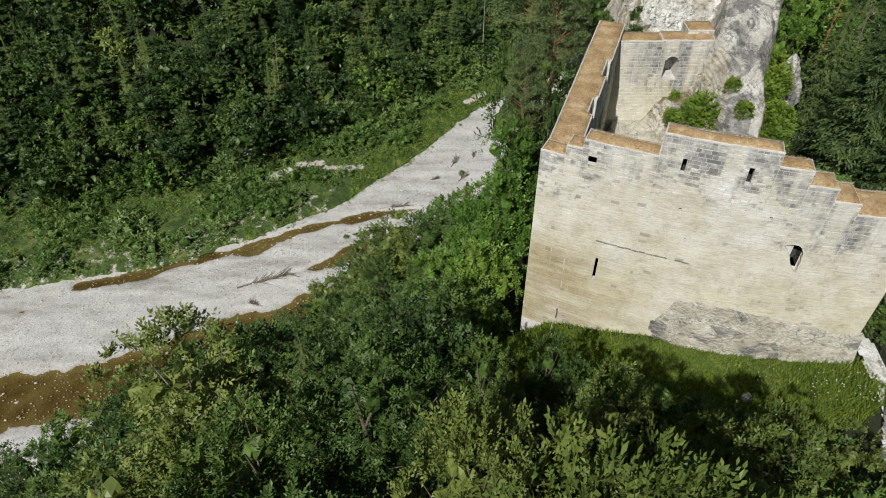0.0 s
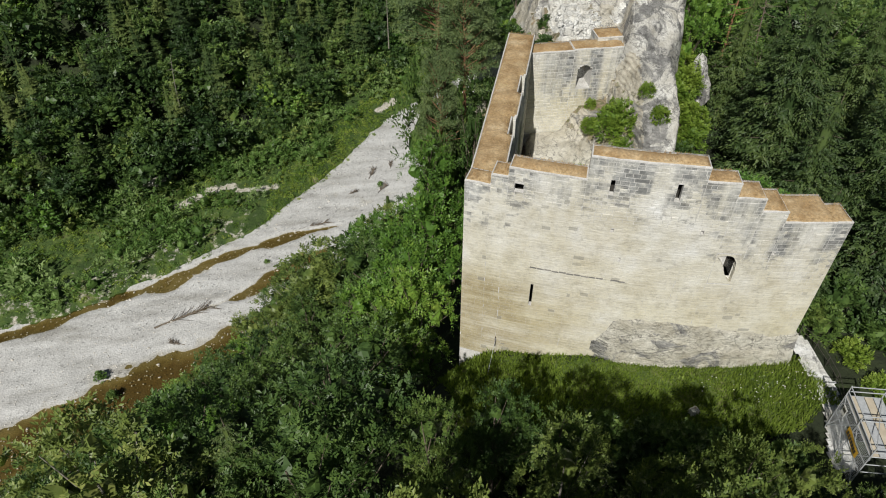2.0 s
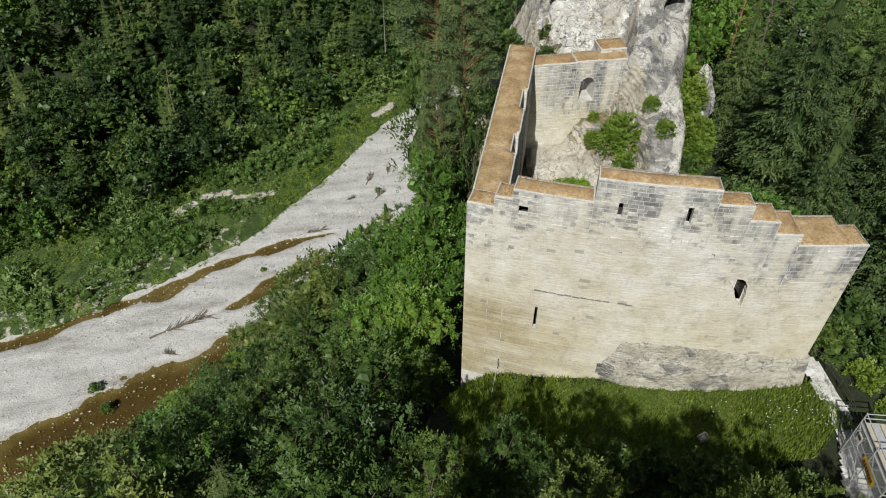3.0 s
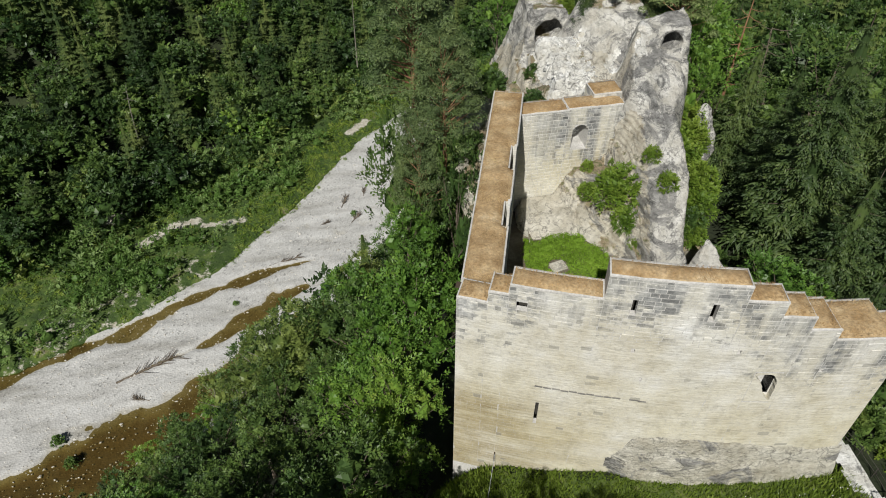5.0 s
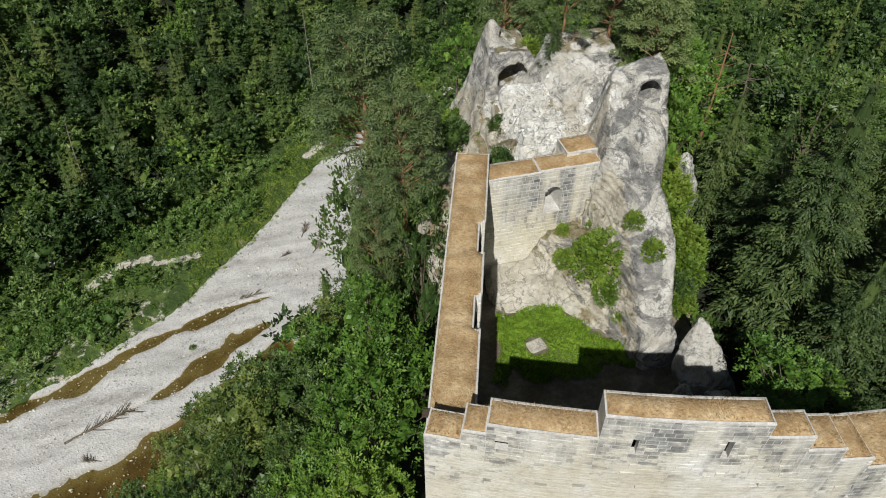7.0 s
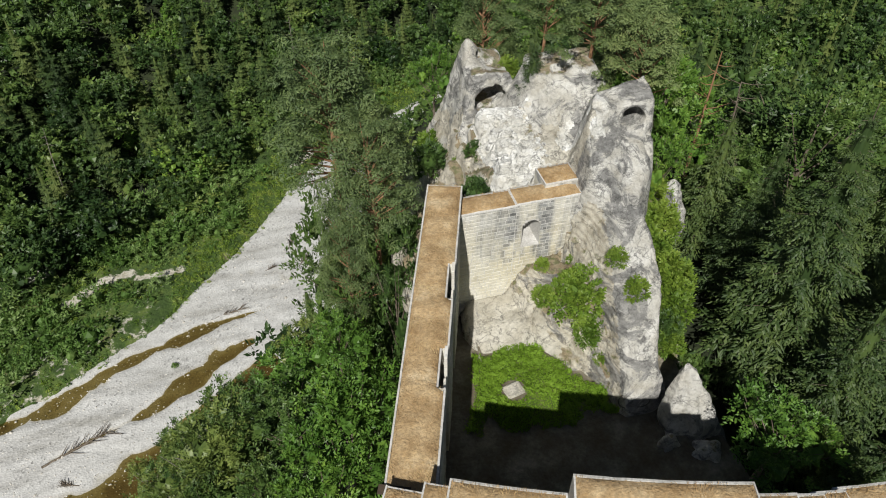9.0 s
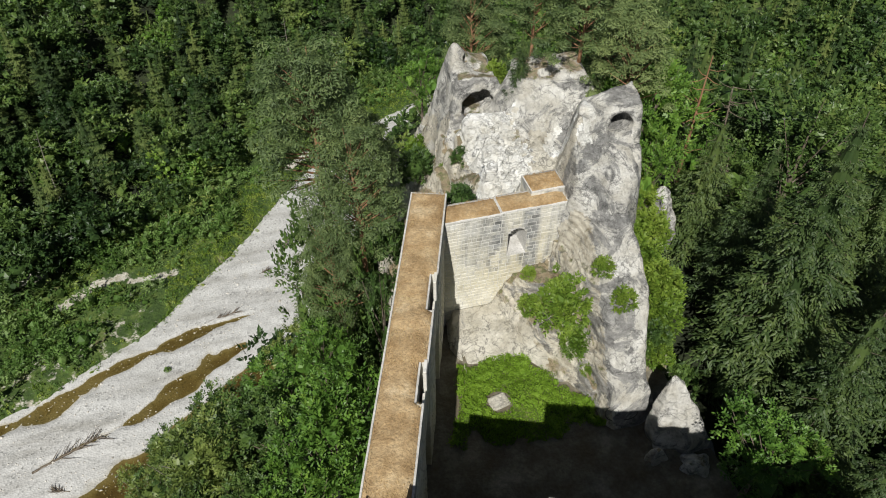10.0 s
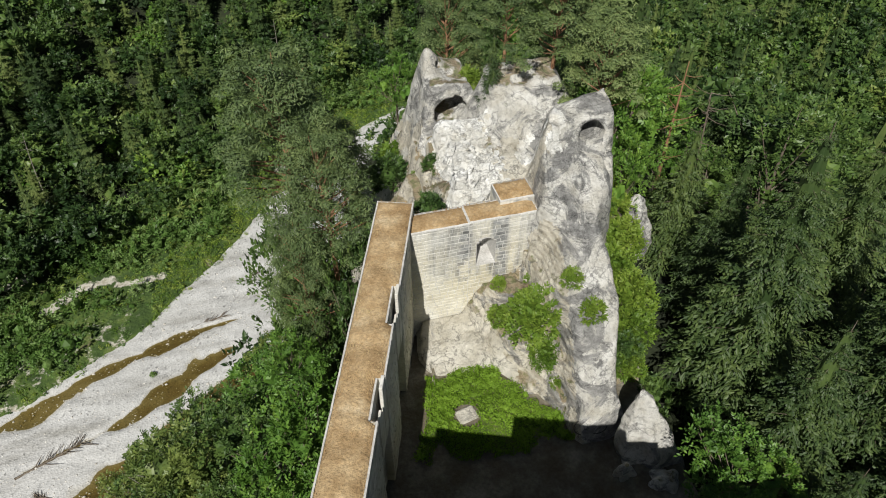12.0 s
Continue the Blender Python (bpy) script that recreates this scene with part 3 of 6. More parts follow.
def courses(plan, steps, bottom, openings, seed, side=0.0, height=0.36, length=0.62):
    """The face stones of a wall: (u0, u1, z0, z1, proud), laid in courses and cut round the openings."""
    r = random.Random(seed)
    lo, hi = steps[0][0], steps[-1][1]
    out, z = [], bottom
    while z < max(s[2] for s in steps) - 0.05:
        h = height * r.uniform(0.82, 1.18)
        u = lo - r.uniform(0, length)
        while u < hi:
            w = length * r.choice((0.62, 0.8, 1.0, 1.0, 1.25, 1.6))
            a, b = max(u, lo), min(u + w, hi)
            u += w
            if b - a < 0.08:
                continue
            cut = [(a, b)]
            for o in openings:
                if o[3] > z + 0.05 and o[2] < z + h - 0.05:
                    cut = [k for c in cut for k in ((c[0], min(c[1], o[0])), (max(c[0], o[1]), c[1])) if k[1] - k[0] > 0.07]
            for c in cut:
                for s in steps:
                    e0, e1 = max(c[0], s[0]), min(c[1], s[1])
                    top = min(z + h, s[2])
                    if e1 - e0 > 0.07 and top - z > 0.06:
                        out.append((e0, e1, z, top, r.random()))
        z += h
    return out


def stone_box(plan, st, proud, gap, depth=0.0, inward=False):
    """Eight corners of one face stone, standing proud of the face at that depth."""
    u0, u1, z0, z1, _ = st
    u0, u1, z0, z1 = u0 + gap, u1 - gap, z0 + gap, z1 - gap
    pts = []
    sign = 1 if inward else -1
    bev = min(0.012, (u1 - u0) * 0.2, (z1 - z0) * 0.2)
    for off, e in ((0.0, 0.0), (proud, bev)):
        for u, z in ((u0 + e, z0 + e), (u1 - e, z0 + e), (u1 - e, z1 - e), (u0 + e, z1 - e)):
            x, y, nx, ny = plan(u)
            t = depth + sign * off
            pts.append((x + nx * t, y + ny * t, z))
    return pts


BOX_FACES = [(4, 5, 6, 7), (0, 1, 5, 4), (1, 2, 6, 5), (2, 3, 7, 6), (3, 0, 4, 7)]


def stone_sheet(plan, stones, name, parent, proudness, depth=0.0, inward=False, gap=0.012, mat=None):
    verts, faces = [], []
    for st in stones:
        k = len(verts)
        verts += stone_box(plan, st, proudness(st), gap, depth, inward)
        faces += [tuple(i + k for i in (f if not inward else f[::-1])) for f in BOX_FACES]
    return part(name, mesh_from(name, verts, faces, mat or M_WALL), parent, "pale squared sandstone blocks with grey lichen", "stuff")


def single_stones(plan, stones, parent, proudness, gap=0.018):
    for st in stones:
        pts = stone_box(plan, st, proudness(st), gap)
        c = Vector(np.mean(pts, axis=0))
        ob = part("stone", mesh_from("stone", [Vector(p) - c for p in pts], BOX_FACES, M_STONE), parent)
        ob.location = c


def turf_cap(plan, s, parent, seed, lift=0.22, inset=0.10, ends=(0.08, 0.08), edges="abcd", thick=None, turf=True):
    """A cushion of dry grass on one step of a wall, with a lip of pale mortar round it."""
    u0, u1, top, t = s
    depth = thick or (lambda u: t)
    n, k = max(3, int((u1 - u0) / 0.28)), max(5, int(t / 0.28))
    verts = []
    for i in range(n + 1):
        for j in range(k + 1):
            u = u0 + ends[0] + (u1 - u0 - ends[0] - ends[1]) * i / n
            w = inset + (depth(u) - 2 * inset) * j / k
            x, y, nx, ny = plan(u)
            edge = min(j, k - j, i, n - i)
            z = top + (0.02 if edge == 0 else lift * (0.75 if edge == 1 else 1.0))
            bump = float(rough(x * 0.9, y * 0.9, seed, 3)) * 0.07 * (edge > 0)
            verts.append((x + nx * w, y + ny * w, z + bump))
    faces = [(i * (k + 1) + j, (i + 1) * (k + 1) + j, (i + 1) * (k + 1) + j + 1, i * (k + 1) + j + 1) for i in range(n) for j in range(k)]
    if turf:
        part("turf", mesh_from("turf", verts, faces, M_TURF, True), parent, "dry straw-coloured turf")
    if turf:
        # standing dry blades
        m = int((u1 - u0) * t * 80)
        r = np.random.default_rng(seed)
        bv, bf = [], []
        for _ in range(m):
            u = r.uniform(u0 + 0.1, u1 - 0.1)
            w = r.uniform(0.12, depth(u) - 0.12)
            x, y, nx, ny = plan(u)
            x, y = x + nx * w, y + ny * w
            lean = 0.9 * np.array([float(lattice(np.array(x * 0.5), np.array(y * 0.5), np.array(seed * 1.0))), float(lattice(np.array(x * 0.5), np.array(y * 0.5), np.array(seed + 9.0)))]) + r.normal(0, 0.35, 2)
            h, a = r.uniform(0.07, 0.19), r.uniform(0, 6.28)
            b = 0.02
            c = len(bv)
            z = top + lift * 0.8
            bv += [(x + b * math.cos(a), y + b * math.sin(a), z), (x - b * math.cos(a), y - b * math.sin(a), z), (x + lean[0] * h, y + lean[1] * h, z + h * 0.75)]
            bf.append((c, c + 1, c + 2))
        part("dry_grass", mesh_from("dry_grass", bv, bf, M_STRAW), parent, "standing straw-coloured grass blades", "stuff")
    if not edges:
        return
    lv, lf = [], []
    ring = [(u0 + 0.0, 0.0, 1), (u1, 0.0, 1), (u1, t, 1), (u0, t, 1)]
    for side, a, b in zip("abcd", ring, ring[1:] + ring[:1]):
        if side not in edges:
            continue
        m = max(1, int(max(abs(a[0] - b[0]), abs(a[1] - b[1])) / 0.45))
        for i in range(m):
            p, q_ = i / m, (i + 1) / m
            base = len(lv)
            for f in (p, q_):
                u, w = a[0] + (b[0] - a[0]) * f, a[1] + (b[1] - a[1]) * f
                x, y, nx, ny = plan(u)
                inn = 0.085 if a[1] == b[1] == 0.0 else -0.085
                iu = u + (0.085 if a[0] == b[0] == u0 else -0.085 if a[0] == b[0] else 0)
                iw = w + (inn if a[1] == b[1] else 0)
                X, Y, NX, NY = plan(iu)
                jig = 0.035 * float(rough(x * 2.3, y * 2.3, seed + 4, 2))
                out = -0.03 if w == 0.0 else 0.03 if w == t else 0
                lv += [(x + nx * (w + out), y + ny * (w + out), top - 0.05 + jig), (x + nx * (w + out), y + ny * (w + out), top + 0.06 + jig),
                       (X + NX * iw, Y + NY * iw, top + 0.09 + jig)]
            lf += [(base, base + 3, base + 4, base + 1), (base + 1, base + 4, base + 5, base + 2)]
    part("coping", mesh_from("coping", lv, lf, M_MORTAR), parent, "pale lime mortar edging")


# front wall: steps by x, top, thickness
FRONT = [(7.8, 9.62, 90.25, 1.75), (9.62, 10.8, 91.3, 1.75), (10.8, 16.0, 92.15, 1.65), (16.0, 23.7, 94.15, 1.5), (23.7, 26.0, 93.0, 1.55),
         (26.0, 28.0, 91.75, 2.1), (28.0, 29.85, 90.65, 2.7), (29.85, 33.6, 89.7, 3.3), (33.6, 34.75, 89.7, 2.2)]
ARCH = [(26.06, 27.74, 83.4, 86.44)]
FRONT_HOLES = [(13.18, 13.40, 78.3, 80.8), (11.25, 11.88, 90.1, 90.85), (17.55, 17.85, 91.1, 92.4), (21.9, 22.25, 91.15, 92.6), (18.2, 18.42, 87.65, 87.95),
               (24.35, 24.55, 88.3, 88.6), (19.2, 19.35, 84.9, 85.1), (29.9, 30.1, 86.6, 86.8)] + ARCH
INNER_HOLES = [(u0 - 0.35, u1 + 0.35, z0 - 1.3, z1 + 0.1) if u1 - u0 > 0.1 and z1 - z0 > 0.5 and z0 > 77.5 and (u0, u1, z0, z1) not in ARCH else (26.9, 27.6, 83.9, 86.4) if (u0, u1, z0, z1) in ARCH else (u0, u1, z0 - 0.5, z1) for u0, u1, z0, z1 in FRONT_HOLES]
SKIN = 0.4


def front_inner(u):
    x, y, nx, ny = front_at(u)
    return x + nx * (SKIN + 0.003), y + ny * (SKIN + 0.003), nx, ny


v, f = wall_core(front_at, [(*s[:3], SKIN) for s in FRONT], 66.0, FRONT_HOLES)
v2, f2 = wall_core(front_inner, [(*s[:3], s[3] - SKIN) for s in FRONT], 66.0, INNER_HOLES)
f = f + [[i + len(v) for i in k] for k in f2]
v = v + v2
wall_front = tagged(part("wall_front", mesh_from("wall_front", v, f, M_MORTAR)), "high pale sandstone castle wall with stepped broken top", "wall", "", "structure")
stones = courses(front_at, FRONT, 70.5, FRONT_HOLES, 5)
near = [s for s in stones if 16 < s[0] < 23.6 and s[2] > 88.6]


def front_proud(s):
    z = s[2]
    k = 0.006 + 0.03 * min(1, max(0, (z - 84) / 9))
    return 0.003 + k * max(0, s[4] - 0.5) * 1.8 + (0.02 if s[4] > 0.96 else 0)


def washed(s):
    """Where the lime wash still fills the joints."""
    return s[2] < 89.2 - 0.55 * max(0.0, s[0] - 22)


stone_sheet(front_at, [s for s in stones if s not in near and not washed(s)], "face_stones", wall_front, front_proud, gap=0.014)
stone_sheet(front_at, [s for s in stones if s not in near and washed(s)], "washed_stones", wall_front, lambda s: 0.003 + 0.005 * s[4], gap=0.005)
for i, s in enumerate(FRONT):
    turf_cap(front_at, s, wall_front, 11 + i, edges=("ad", "ad", "abcd", "abcd", "abc", "ac", "ac", "ac", "abc")[i], ends=(0.08, 0.08) if i < 4 else (-0.15, 0.05))

# side wall over the river: its outer face is the plan line
side_at, SIDE_LEN = straight(17.15, 72.2, 7.95, 46.1)
SIDE = [(0.0, 8.9, 89.0, 2.75), (8.9, 12.2, 89.0, 2.2), (12.2, 16.4, 89.0, 2.75), (16.4, 19.4, 89.0, 2.2), (19.4, SIDE_LEN - 0.1, 89.0, 2.75)]
SIDE_HOLES = []
v, f = wall_core(side_at, SIDE, 60.0, SIDE_HOLES)
wall_side = tagged(part("wall_side", mesh_from("wall_side", v, f, M_WALL)), "long thick sandstone curtain wall topped with dry grass", "wall", "", "structure")
inner = courses(side_at, [(s[0], s[1], s[2], s[3]) for s in SIDE], 76.5, [], 9)
for s in SIDE:
    mine = [k for k in inner if k[0] >= s[0] - 1e-6 and k[1] <= s[1] + 1e-6]
    stone_sheet(side_at, mine, "inner_stones", wall_side, lambda k: 0.01 + 0.05 * k[4], s[3], True)
outer = courses(side_at, SIDE, 68.0, [], 10)
stone_sheet(side_at, outer, "outer_stones", wall_side, lambda k: 0.005 + 0.03 * k[4])
for i, s in enumerate(SIDE):
    turf_cap(side_at, (s[0], s[1], s[2], 2.75 if s[3] > 2.5 else 2.3), wall_side, 31, edges="acd" if i == 0 else "ac", turf=False)
turf_cap(side_at, (0.0, SIDE_LEN - 0.1, 89.0, 2.75), wall_side, 31, edges="", thick=lambda u: 2.3 if 8.9 < u < 12.2 or 16.4 < u < 19.4 else 2.75)

# back wall against the rock
back_at, BACK_LEN = straight(18.8, 68.5, 28.9, 68.4)
BACK = [(0.0, 4.6, 88.38, 2.15), (4.6, BACK_LEN, 88.48, 2.15)]
BACK_HOLES = arch_rects(6.0, 0.78, 85.9, 84.0)
v, f = wall_core(back_at, BACK, 76.0, BACK_HOLES)
wall_back = tagged(part("wall_back", mesh_from("wall_back", v, f, M_MORTAR)), "pale ashlar wall with a round-arched doorway", "wall", "", "structure")
stone_sheet(back_at, courses(back_at, BACK, 77.0, BACK_HOLES, 21), "face_stones", wall_back, lambda k: 0.008 + 0.04 * k[4], gap=0.024, mat=M_WALL_BACK)
for i, s in enumerate(BACK):
    turf_cap(back_at, s, wall_back, 51 + i, edges="ac" if i else "acd")


# ---- rock ----
def surface_nets(f, origin, h):
    """The zero surface of a sampled field (negative inside), as vertices and quads."""
    s = f < 0
    nx, ny, nz = f.shape
    acc = np.zeros((nx - 1, ny - 1, nz - 1, 3))
    cnt = np.zeros((nx - 1, ny - 1, nz - 1))
    corner = lambda a, i, j, k: a[i:nx - 1 + i, j:ny - 1 + j, k:nz - 1 + k]
    cs = [(i, j, k) for i in (0, 1) for j in (0, 1) for k in (0, 1)]
    for a in cs:
        for b in cs:
            if sum(b) - sum(a) == 1 and sum(abs(p - q_) for p, q_ in zip(a, b)) == 1:
                fa, fb = corner(f, *a), corner(f, *b)
                cross = corner(s, *a) != corner(s, *b)
                t = np.where(cross, fa / np.where(cross, fa - fb, 1), 0)
                for ax in range(3):
                    acc[..., ax] += np.where(cross, a[ax] + t * (b[ax] - a[ax]), 0)
                cnt += cross
    has = cnt > 0
    ids = -np.ones(has.shape, int)
    ids[has] = np.arange(has.sum())
    base = np.stack(np.nonzero(has), -1)
    verts = (base + acc[has] / cnt[has][:, None]) * h + np.array(origin)
    faces = []
    for ax in range(3):
        o = [0, 0, 0]
        o[ax] = 1
        a = s[:nx - o[0], :ny - o[1], :nz - o[2]]
        b = s[o[0]:, o[1]:, o[2]:]
        p = np.stack(np.nonzero(a != b), -1)
        u, w = [(1, 2), (2, 0), (0, 1)][ax]
        ok = (p[:, u] > 0) & (p[:, w] > 0) & (p[:, u] < has.shape[u]) & (p[:, w] < has.shape[w]) & (p[:, ax] < has.shape[ax])
        p = p[ok]
        flip = ~a[tuple(p.T)]
        eu, ew = np.eye(3, dtype=int)[u], np.eye(3, dtype=int)[w]
        c = [ids[tuple((p - d).T)] for d in (0 * eu, eu, eu + ew, ew)]
        quad = np.stack(c, -1)
        quad[flip] = quad[flip][:, ::-1]
        faces.append(quad)
    return verts, np.concatenate(faces)


def box_h(x, y, x0, x1, y0, y1, top, slope):
    """A block's height field: flat top, flanks falling with that slope."""
    d = np.maximum(np.maximum(x0 - x, x - x1), np.maximum(y0 - y, y - y1))
    return top - slope * np.maximum(d, 0)


def outcrop_height(x, y):
    w = 0.5 * rough(x * 0.22, y * 0.22, 4, 3)
    xx, yy = x + w, y + 0.6 * rough(x * 0.2, y * 0.2, 8, 3)
    spine = np.interp(yy, [54.5, 56.5, 58.5, 60, 62, 64, 67, 69, 71.4, 72.4, 75, 78], [76, 79.8, 81.8, 83.8, 86.4, 88.0, 89.4, 90.7, 91.7, 93.8, 94.2, 90.5])
    edge = np.interp(yy, [56, 60, 66, 70, 76], [31.2, 32.0, 32.8, 35.6, 36.0])
    flank = np.interp(yy, [56, 62, 66.5, 68.5, 72, 75], [28.6, 29.6, 30.2, 29.2, 29.9, 31.4])
    tower = spine - (2.6 + 3.0 * ramp(yy, 67, 70)) * np.maximum(flank - xx, 0) - 8.0 * np.maximum(xx - edge, 0) - 3 * np.maximum(yy - 76, 0)
    # a ledge below the tower, its slope rising from the court's edge
    along_ = (xx - 22.7) * 0.886 + (yy - 66.4) * 0.463
    ledge = np.minimum(76.6 + 2.1 * along_, 82.6 + 0.25 * (xx - 26)) - 5 * np.maximum(yy - 70.6, 0) - 3.0 * np.maximum(xx - 31, 0) - 1.3 * np.maximum(60.5 - yy, 0)
    shelf = np.interp(yy, [70.6, 73, 76, 80], [85.6, 86.7, 88.2, 89.4]) - 5 * np.maximum(70.6 - yy, 0) - 3 * np.maximum(yy - 80.5, 0) - 1.6 * np.maximum(24.2 - xx, 0) - 3 * np.maximum(xx - 33.5, 0) + 0.9 * np.exp(-((xx - 25.6) / 1.5) ** 2 - ((yy - 75.5) / 3.5) ** 2)
    wall_d = np.interp(yy, [75.5, 77.5, 80.0, 83], [84, 89.3, 92.4, 93.2]) - 5 * np.maximum(75.5 - yy, 0) - 2.6 * np.maximum(29.2 - xx, 0) - 2.0 * np.maximum(xx - 35.5, 0) - 3 * np.maximum(yy - 84, 0)
    fin = box_h(xx, yy, 24.2, 28.1, 84.2, 89.0, 91.1, 3.4) + 2.2 * np.exp(-((x - 25.0) / 1.1) ** 2 - ((y - 87.6) / 1.6) ** 2)
    mound = 87.0 - 2.4 * np.maximum(np.hypot((xx - 26.7) / 1.0, (yy - 83.5) / 1.5) - 3.3, 0)
    batter = np.minimum(76.95 + 0.45 * (yy - 63.9), 79.0) + 1.3 * np.exp(-((xx - 23.6) / 1.6) ** 2 - ((yy - 65.0) / 1.3) ** 2) - 4 * np.maximum(19.2 - xx, 0) - 2.5 * np.maximum(xx - 26.5, 0) - 5 * np.maximum(yy - 70.5, 0)
    terrace = np.interp(yy, [57, 60, 64, 68, 72, 76], [75.5, 78.6, 80.6, 82.6, 84.2, 84.5]) - 3.2 * np.maximum(xx - np.interp(yy, [58, 66, 74], [34.4, 36.0, 38.6]), 0) - 3 * np.maximum(31 - xx, 0) - 4 * np.maximum(yy - 76.5, 0) - 3 * np.maximum(58 - yy, 0)
    return np.maximum.reduce([tower, ledge, shelf, wall_d, fin, mound, batter, terrace])


def ellipsoid(X, Y, Z, c, r):
    return (np.sqrt(((X - c[0]) / r[0]) ** 2 + ((Y - c[1]) / r[1]) ** 2 + ((Z - c[2]) / r[2]) ** 2) - 1) * min(r)


def flank_line(y):
    return np.interp(y, [56, 62, 66.5, 68.5, 72], [28.2, 29.2, 29.8, 28.0, 27.0])


H_ = 0.24
ox, oy, oz = 15.0, 52.0, 72.0
gx, gy, gz = np.arange(ox, 46, H_), np.arange(oy, 94, H_), np.arange(oz, 97, H_)
X, Y, Z = np.meshgrid(gx, gy, gz, indexing="ij")
hh = outcrop_height(*np.meshgrid(gx, gy, indexing="ij"))
gxh, gyh = np.gradient(hh, H_)
field = (Z - hh[..., None]) / np.sqrt(1 + np.minimum(gxh ** 2 + gyh ** 2, 9))[..., None]
strata = rough(X * 0.12, Y * 0.12, Z * 0.9, 2)
crack = np.abs(rough(X * 0.16, Y * 0.16, Z * 0.10, 3))
bulge = np.abs(rough(X * 0.17 + 5, Y * 0.17, Z * 0.13, 2))
dip = Z + 0.35 * X - 0.25 * Y
terrace = np.abs(((dip * 0.55 + 0.9 * rough(X * 0.15, Y * 0.15, Z * 0.15, 2)) % 1.0) - 0.5)
ridge = np.abs(rough(X * 0.7, Y * 0.7, Z * 0.55, 2))
field = field + 0.62 * (0.42 - bulge) + 0.07 * strata + 0.16 * (0.25 - terrace) + 0.09 * (0.4 - ridge) + 0.5 * np.exp(-(crack / 0.035) ** 2) + 0.03 * rough(X * 1.2, Y * 1.2, Z * 1.2, 2)
for c, r in (((26.3, 85.8, 88.9), (1.8, 3.1, 1.45)), ((26.0, 84.4, 88.2), (1.5, 1.6, 1.0)), ((34.3, 73.0, 92.4), (1.15, 2.0, 0.95)), ((33.9, 71.2, 92.1), (0.9, 1.0, 0.8)), ((25.7, 88.0, 91.6), (0.35, 1.2, 0.5)), ((33.4, 79.0, 88.0), (1.5, 1.2, 1.0))):
    field = np.maximum(field, -ellipsoid(X, Y, Z, c, r) + 0.12 * strata)
# the rock stops short of the masonry
field = np.maximum(field, -np.maximum.reduce([np.abs(X - 23.3) - 5.6, np.abs(Y - 69.55) - 1.2, 77.5 - Z]))
field[:, :, 0] = np.maximum(field[:, :, 0], 0.05)
for sl in ((0,), (-1,)):
    field[sl[0]], field[:, sl[0]], field[:, :, sl[0]] = 0.3, 0.3, 0.3
v, q = surface_nets(field, (ox, oy, oz), H_)
crag = thing("rock_outcrop", (27, 66, 76), "pale weathered sandstone crag with hollows and ledges", "rock")
mid = v[q].mean(1)
jag = 0.8 * rough(mid[:, 0] * 0.5, mid[:, 1] * 0.5, mid[:, 2] * 0.5, 2)
mx_, my_ = mid[:, 0] + jag, mid[:, 1] + jag
left_of_shelf = np.interp(my_, [70, 76, 84, 92], [23.0, 23.6, 23.0, 22.4])
region = np.where(my_ > 81.8, 3, np.where((my_ > 77.6) & (mx_ > 28.3), 3, np.where((my_ > 70.8) & (mx_ > 28.0) & (mx_ < 30.6), 5, np.where((my_ > 70.8) & (mx_ < 31.5), 2, np.where(mid[:, 0] < flank_line(mid[:, 1]), 1, 0)))))
region = np.where((mx_ < left_of_shelf) & (my_ > 70.5), 6, np.where((my_ < 68.4) & (mid[:, 2] < 79.6) & (mx_ < 24.8), 5, region))
region = np.where((mx_ > np.interp(my_, [56, 60, 66, 70, 76], [32.0, 32.8, 33.6, 36.2, 36.8])) & (mid[:, 2] < 87), 6, region)
for k, nm, lab, mat in ((0, "rock_tower", "grey and white rock tower", M_ROCK_GREY), (1, "rock_ledge", "ribbed rock slope with a soil ledge", M_ROCK_SOIL),
                        (2, "rock_shelf", "bright freshly broken rock shelf", M_ROCK_FRESH), (3, "cave_rock", "grey and white rock fin and wall with a dark hollow", M_ROCK),
                        (5, "sandy_rock", "smooth sandy yellowish rock", M_ROCK_SAND), (6, "rock_flank", "crumbling flank with brown soil and grass", M_ROCK_FLANK)):
    qq = q[region == k]
    ids, inv = np.unique(qq, return_inverse=True)
    ob = part(nm, mesh_from(nm, v[ids] - np.array((27, 66, 76)), inv.reshape(-1, 4), mat, True), crag, lab)
del X, Y, Z, field, strata


# broken white blocks on the shelf
r = np.random.default_rng(77)
nb = 240
bx, by = r.uniform(23.8, 28.6, nb), r.uniform(72.0, 80.6, nb)
bz = outcrop_height(bx, by) - 0.12
bs = r.uniform(0.07, 0.26, nb) * np.where(r.random(nb) < 0.1, 1.8, 1.0)
cube = np.array([(a, b, c) for a in (-1, 1) for b in (-1, 1) for c in (-1, 1)], float)
bp = cube[None] * bs[:, None, None] * r.uniform(0.55, 1.1, (nb, 8, 3))
bt = r.uniform(0, 6.28, nb)
bp = np.stack([bp[..., 0] * np.cos(bt)[:, None] - bp[..., 1] * np.sin(bt)[:, None] + 0.3 * bp[..., 2], bp[..., 0] * np.sin(bt)[:, None] + bp[..., 1] * np.cos(bt)[:, None], bp[..., 2] + 0.3 * bp[..., 0]], -1)
bp = (bp + np.stack([bx, by, bz], -1)[:, None]).reshape(-1, 3)
cf = np.array([(0, 1, 3, 2), (4, 6, 7, 5), (0, 4, 5, 1), (2, 3, 7, 6), (0, 2, 6, 4), (1, 5, 7, 3)])
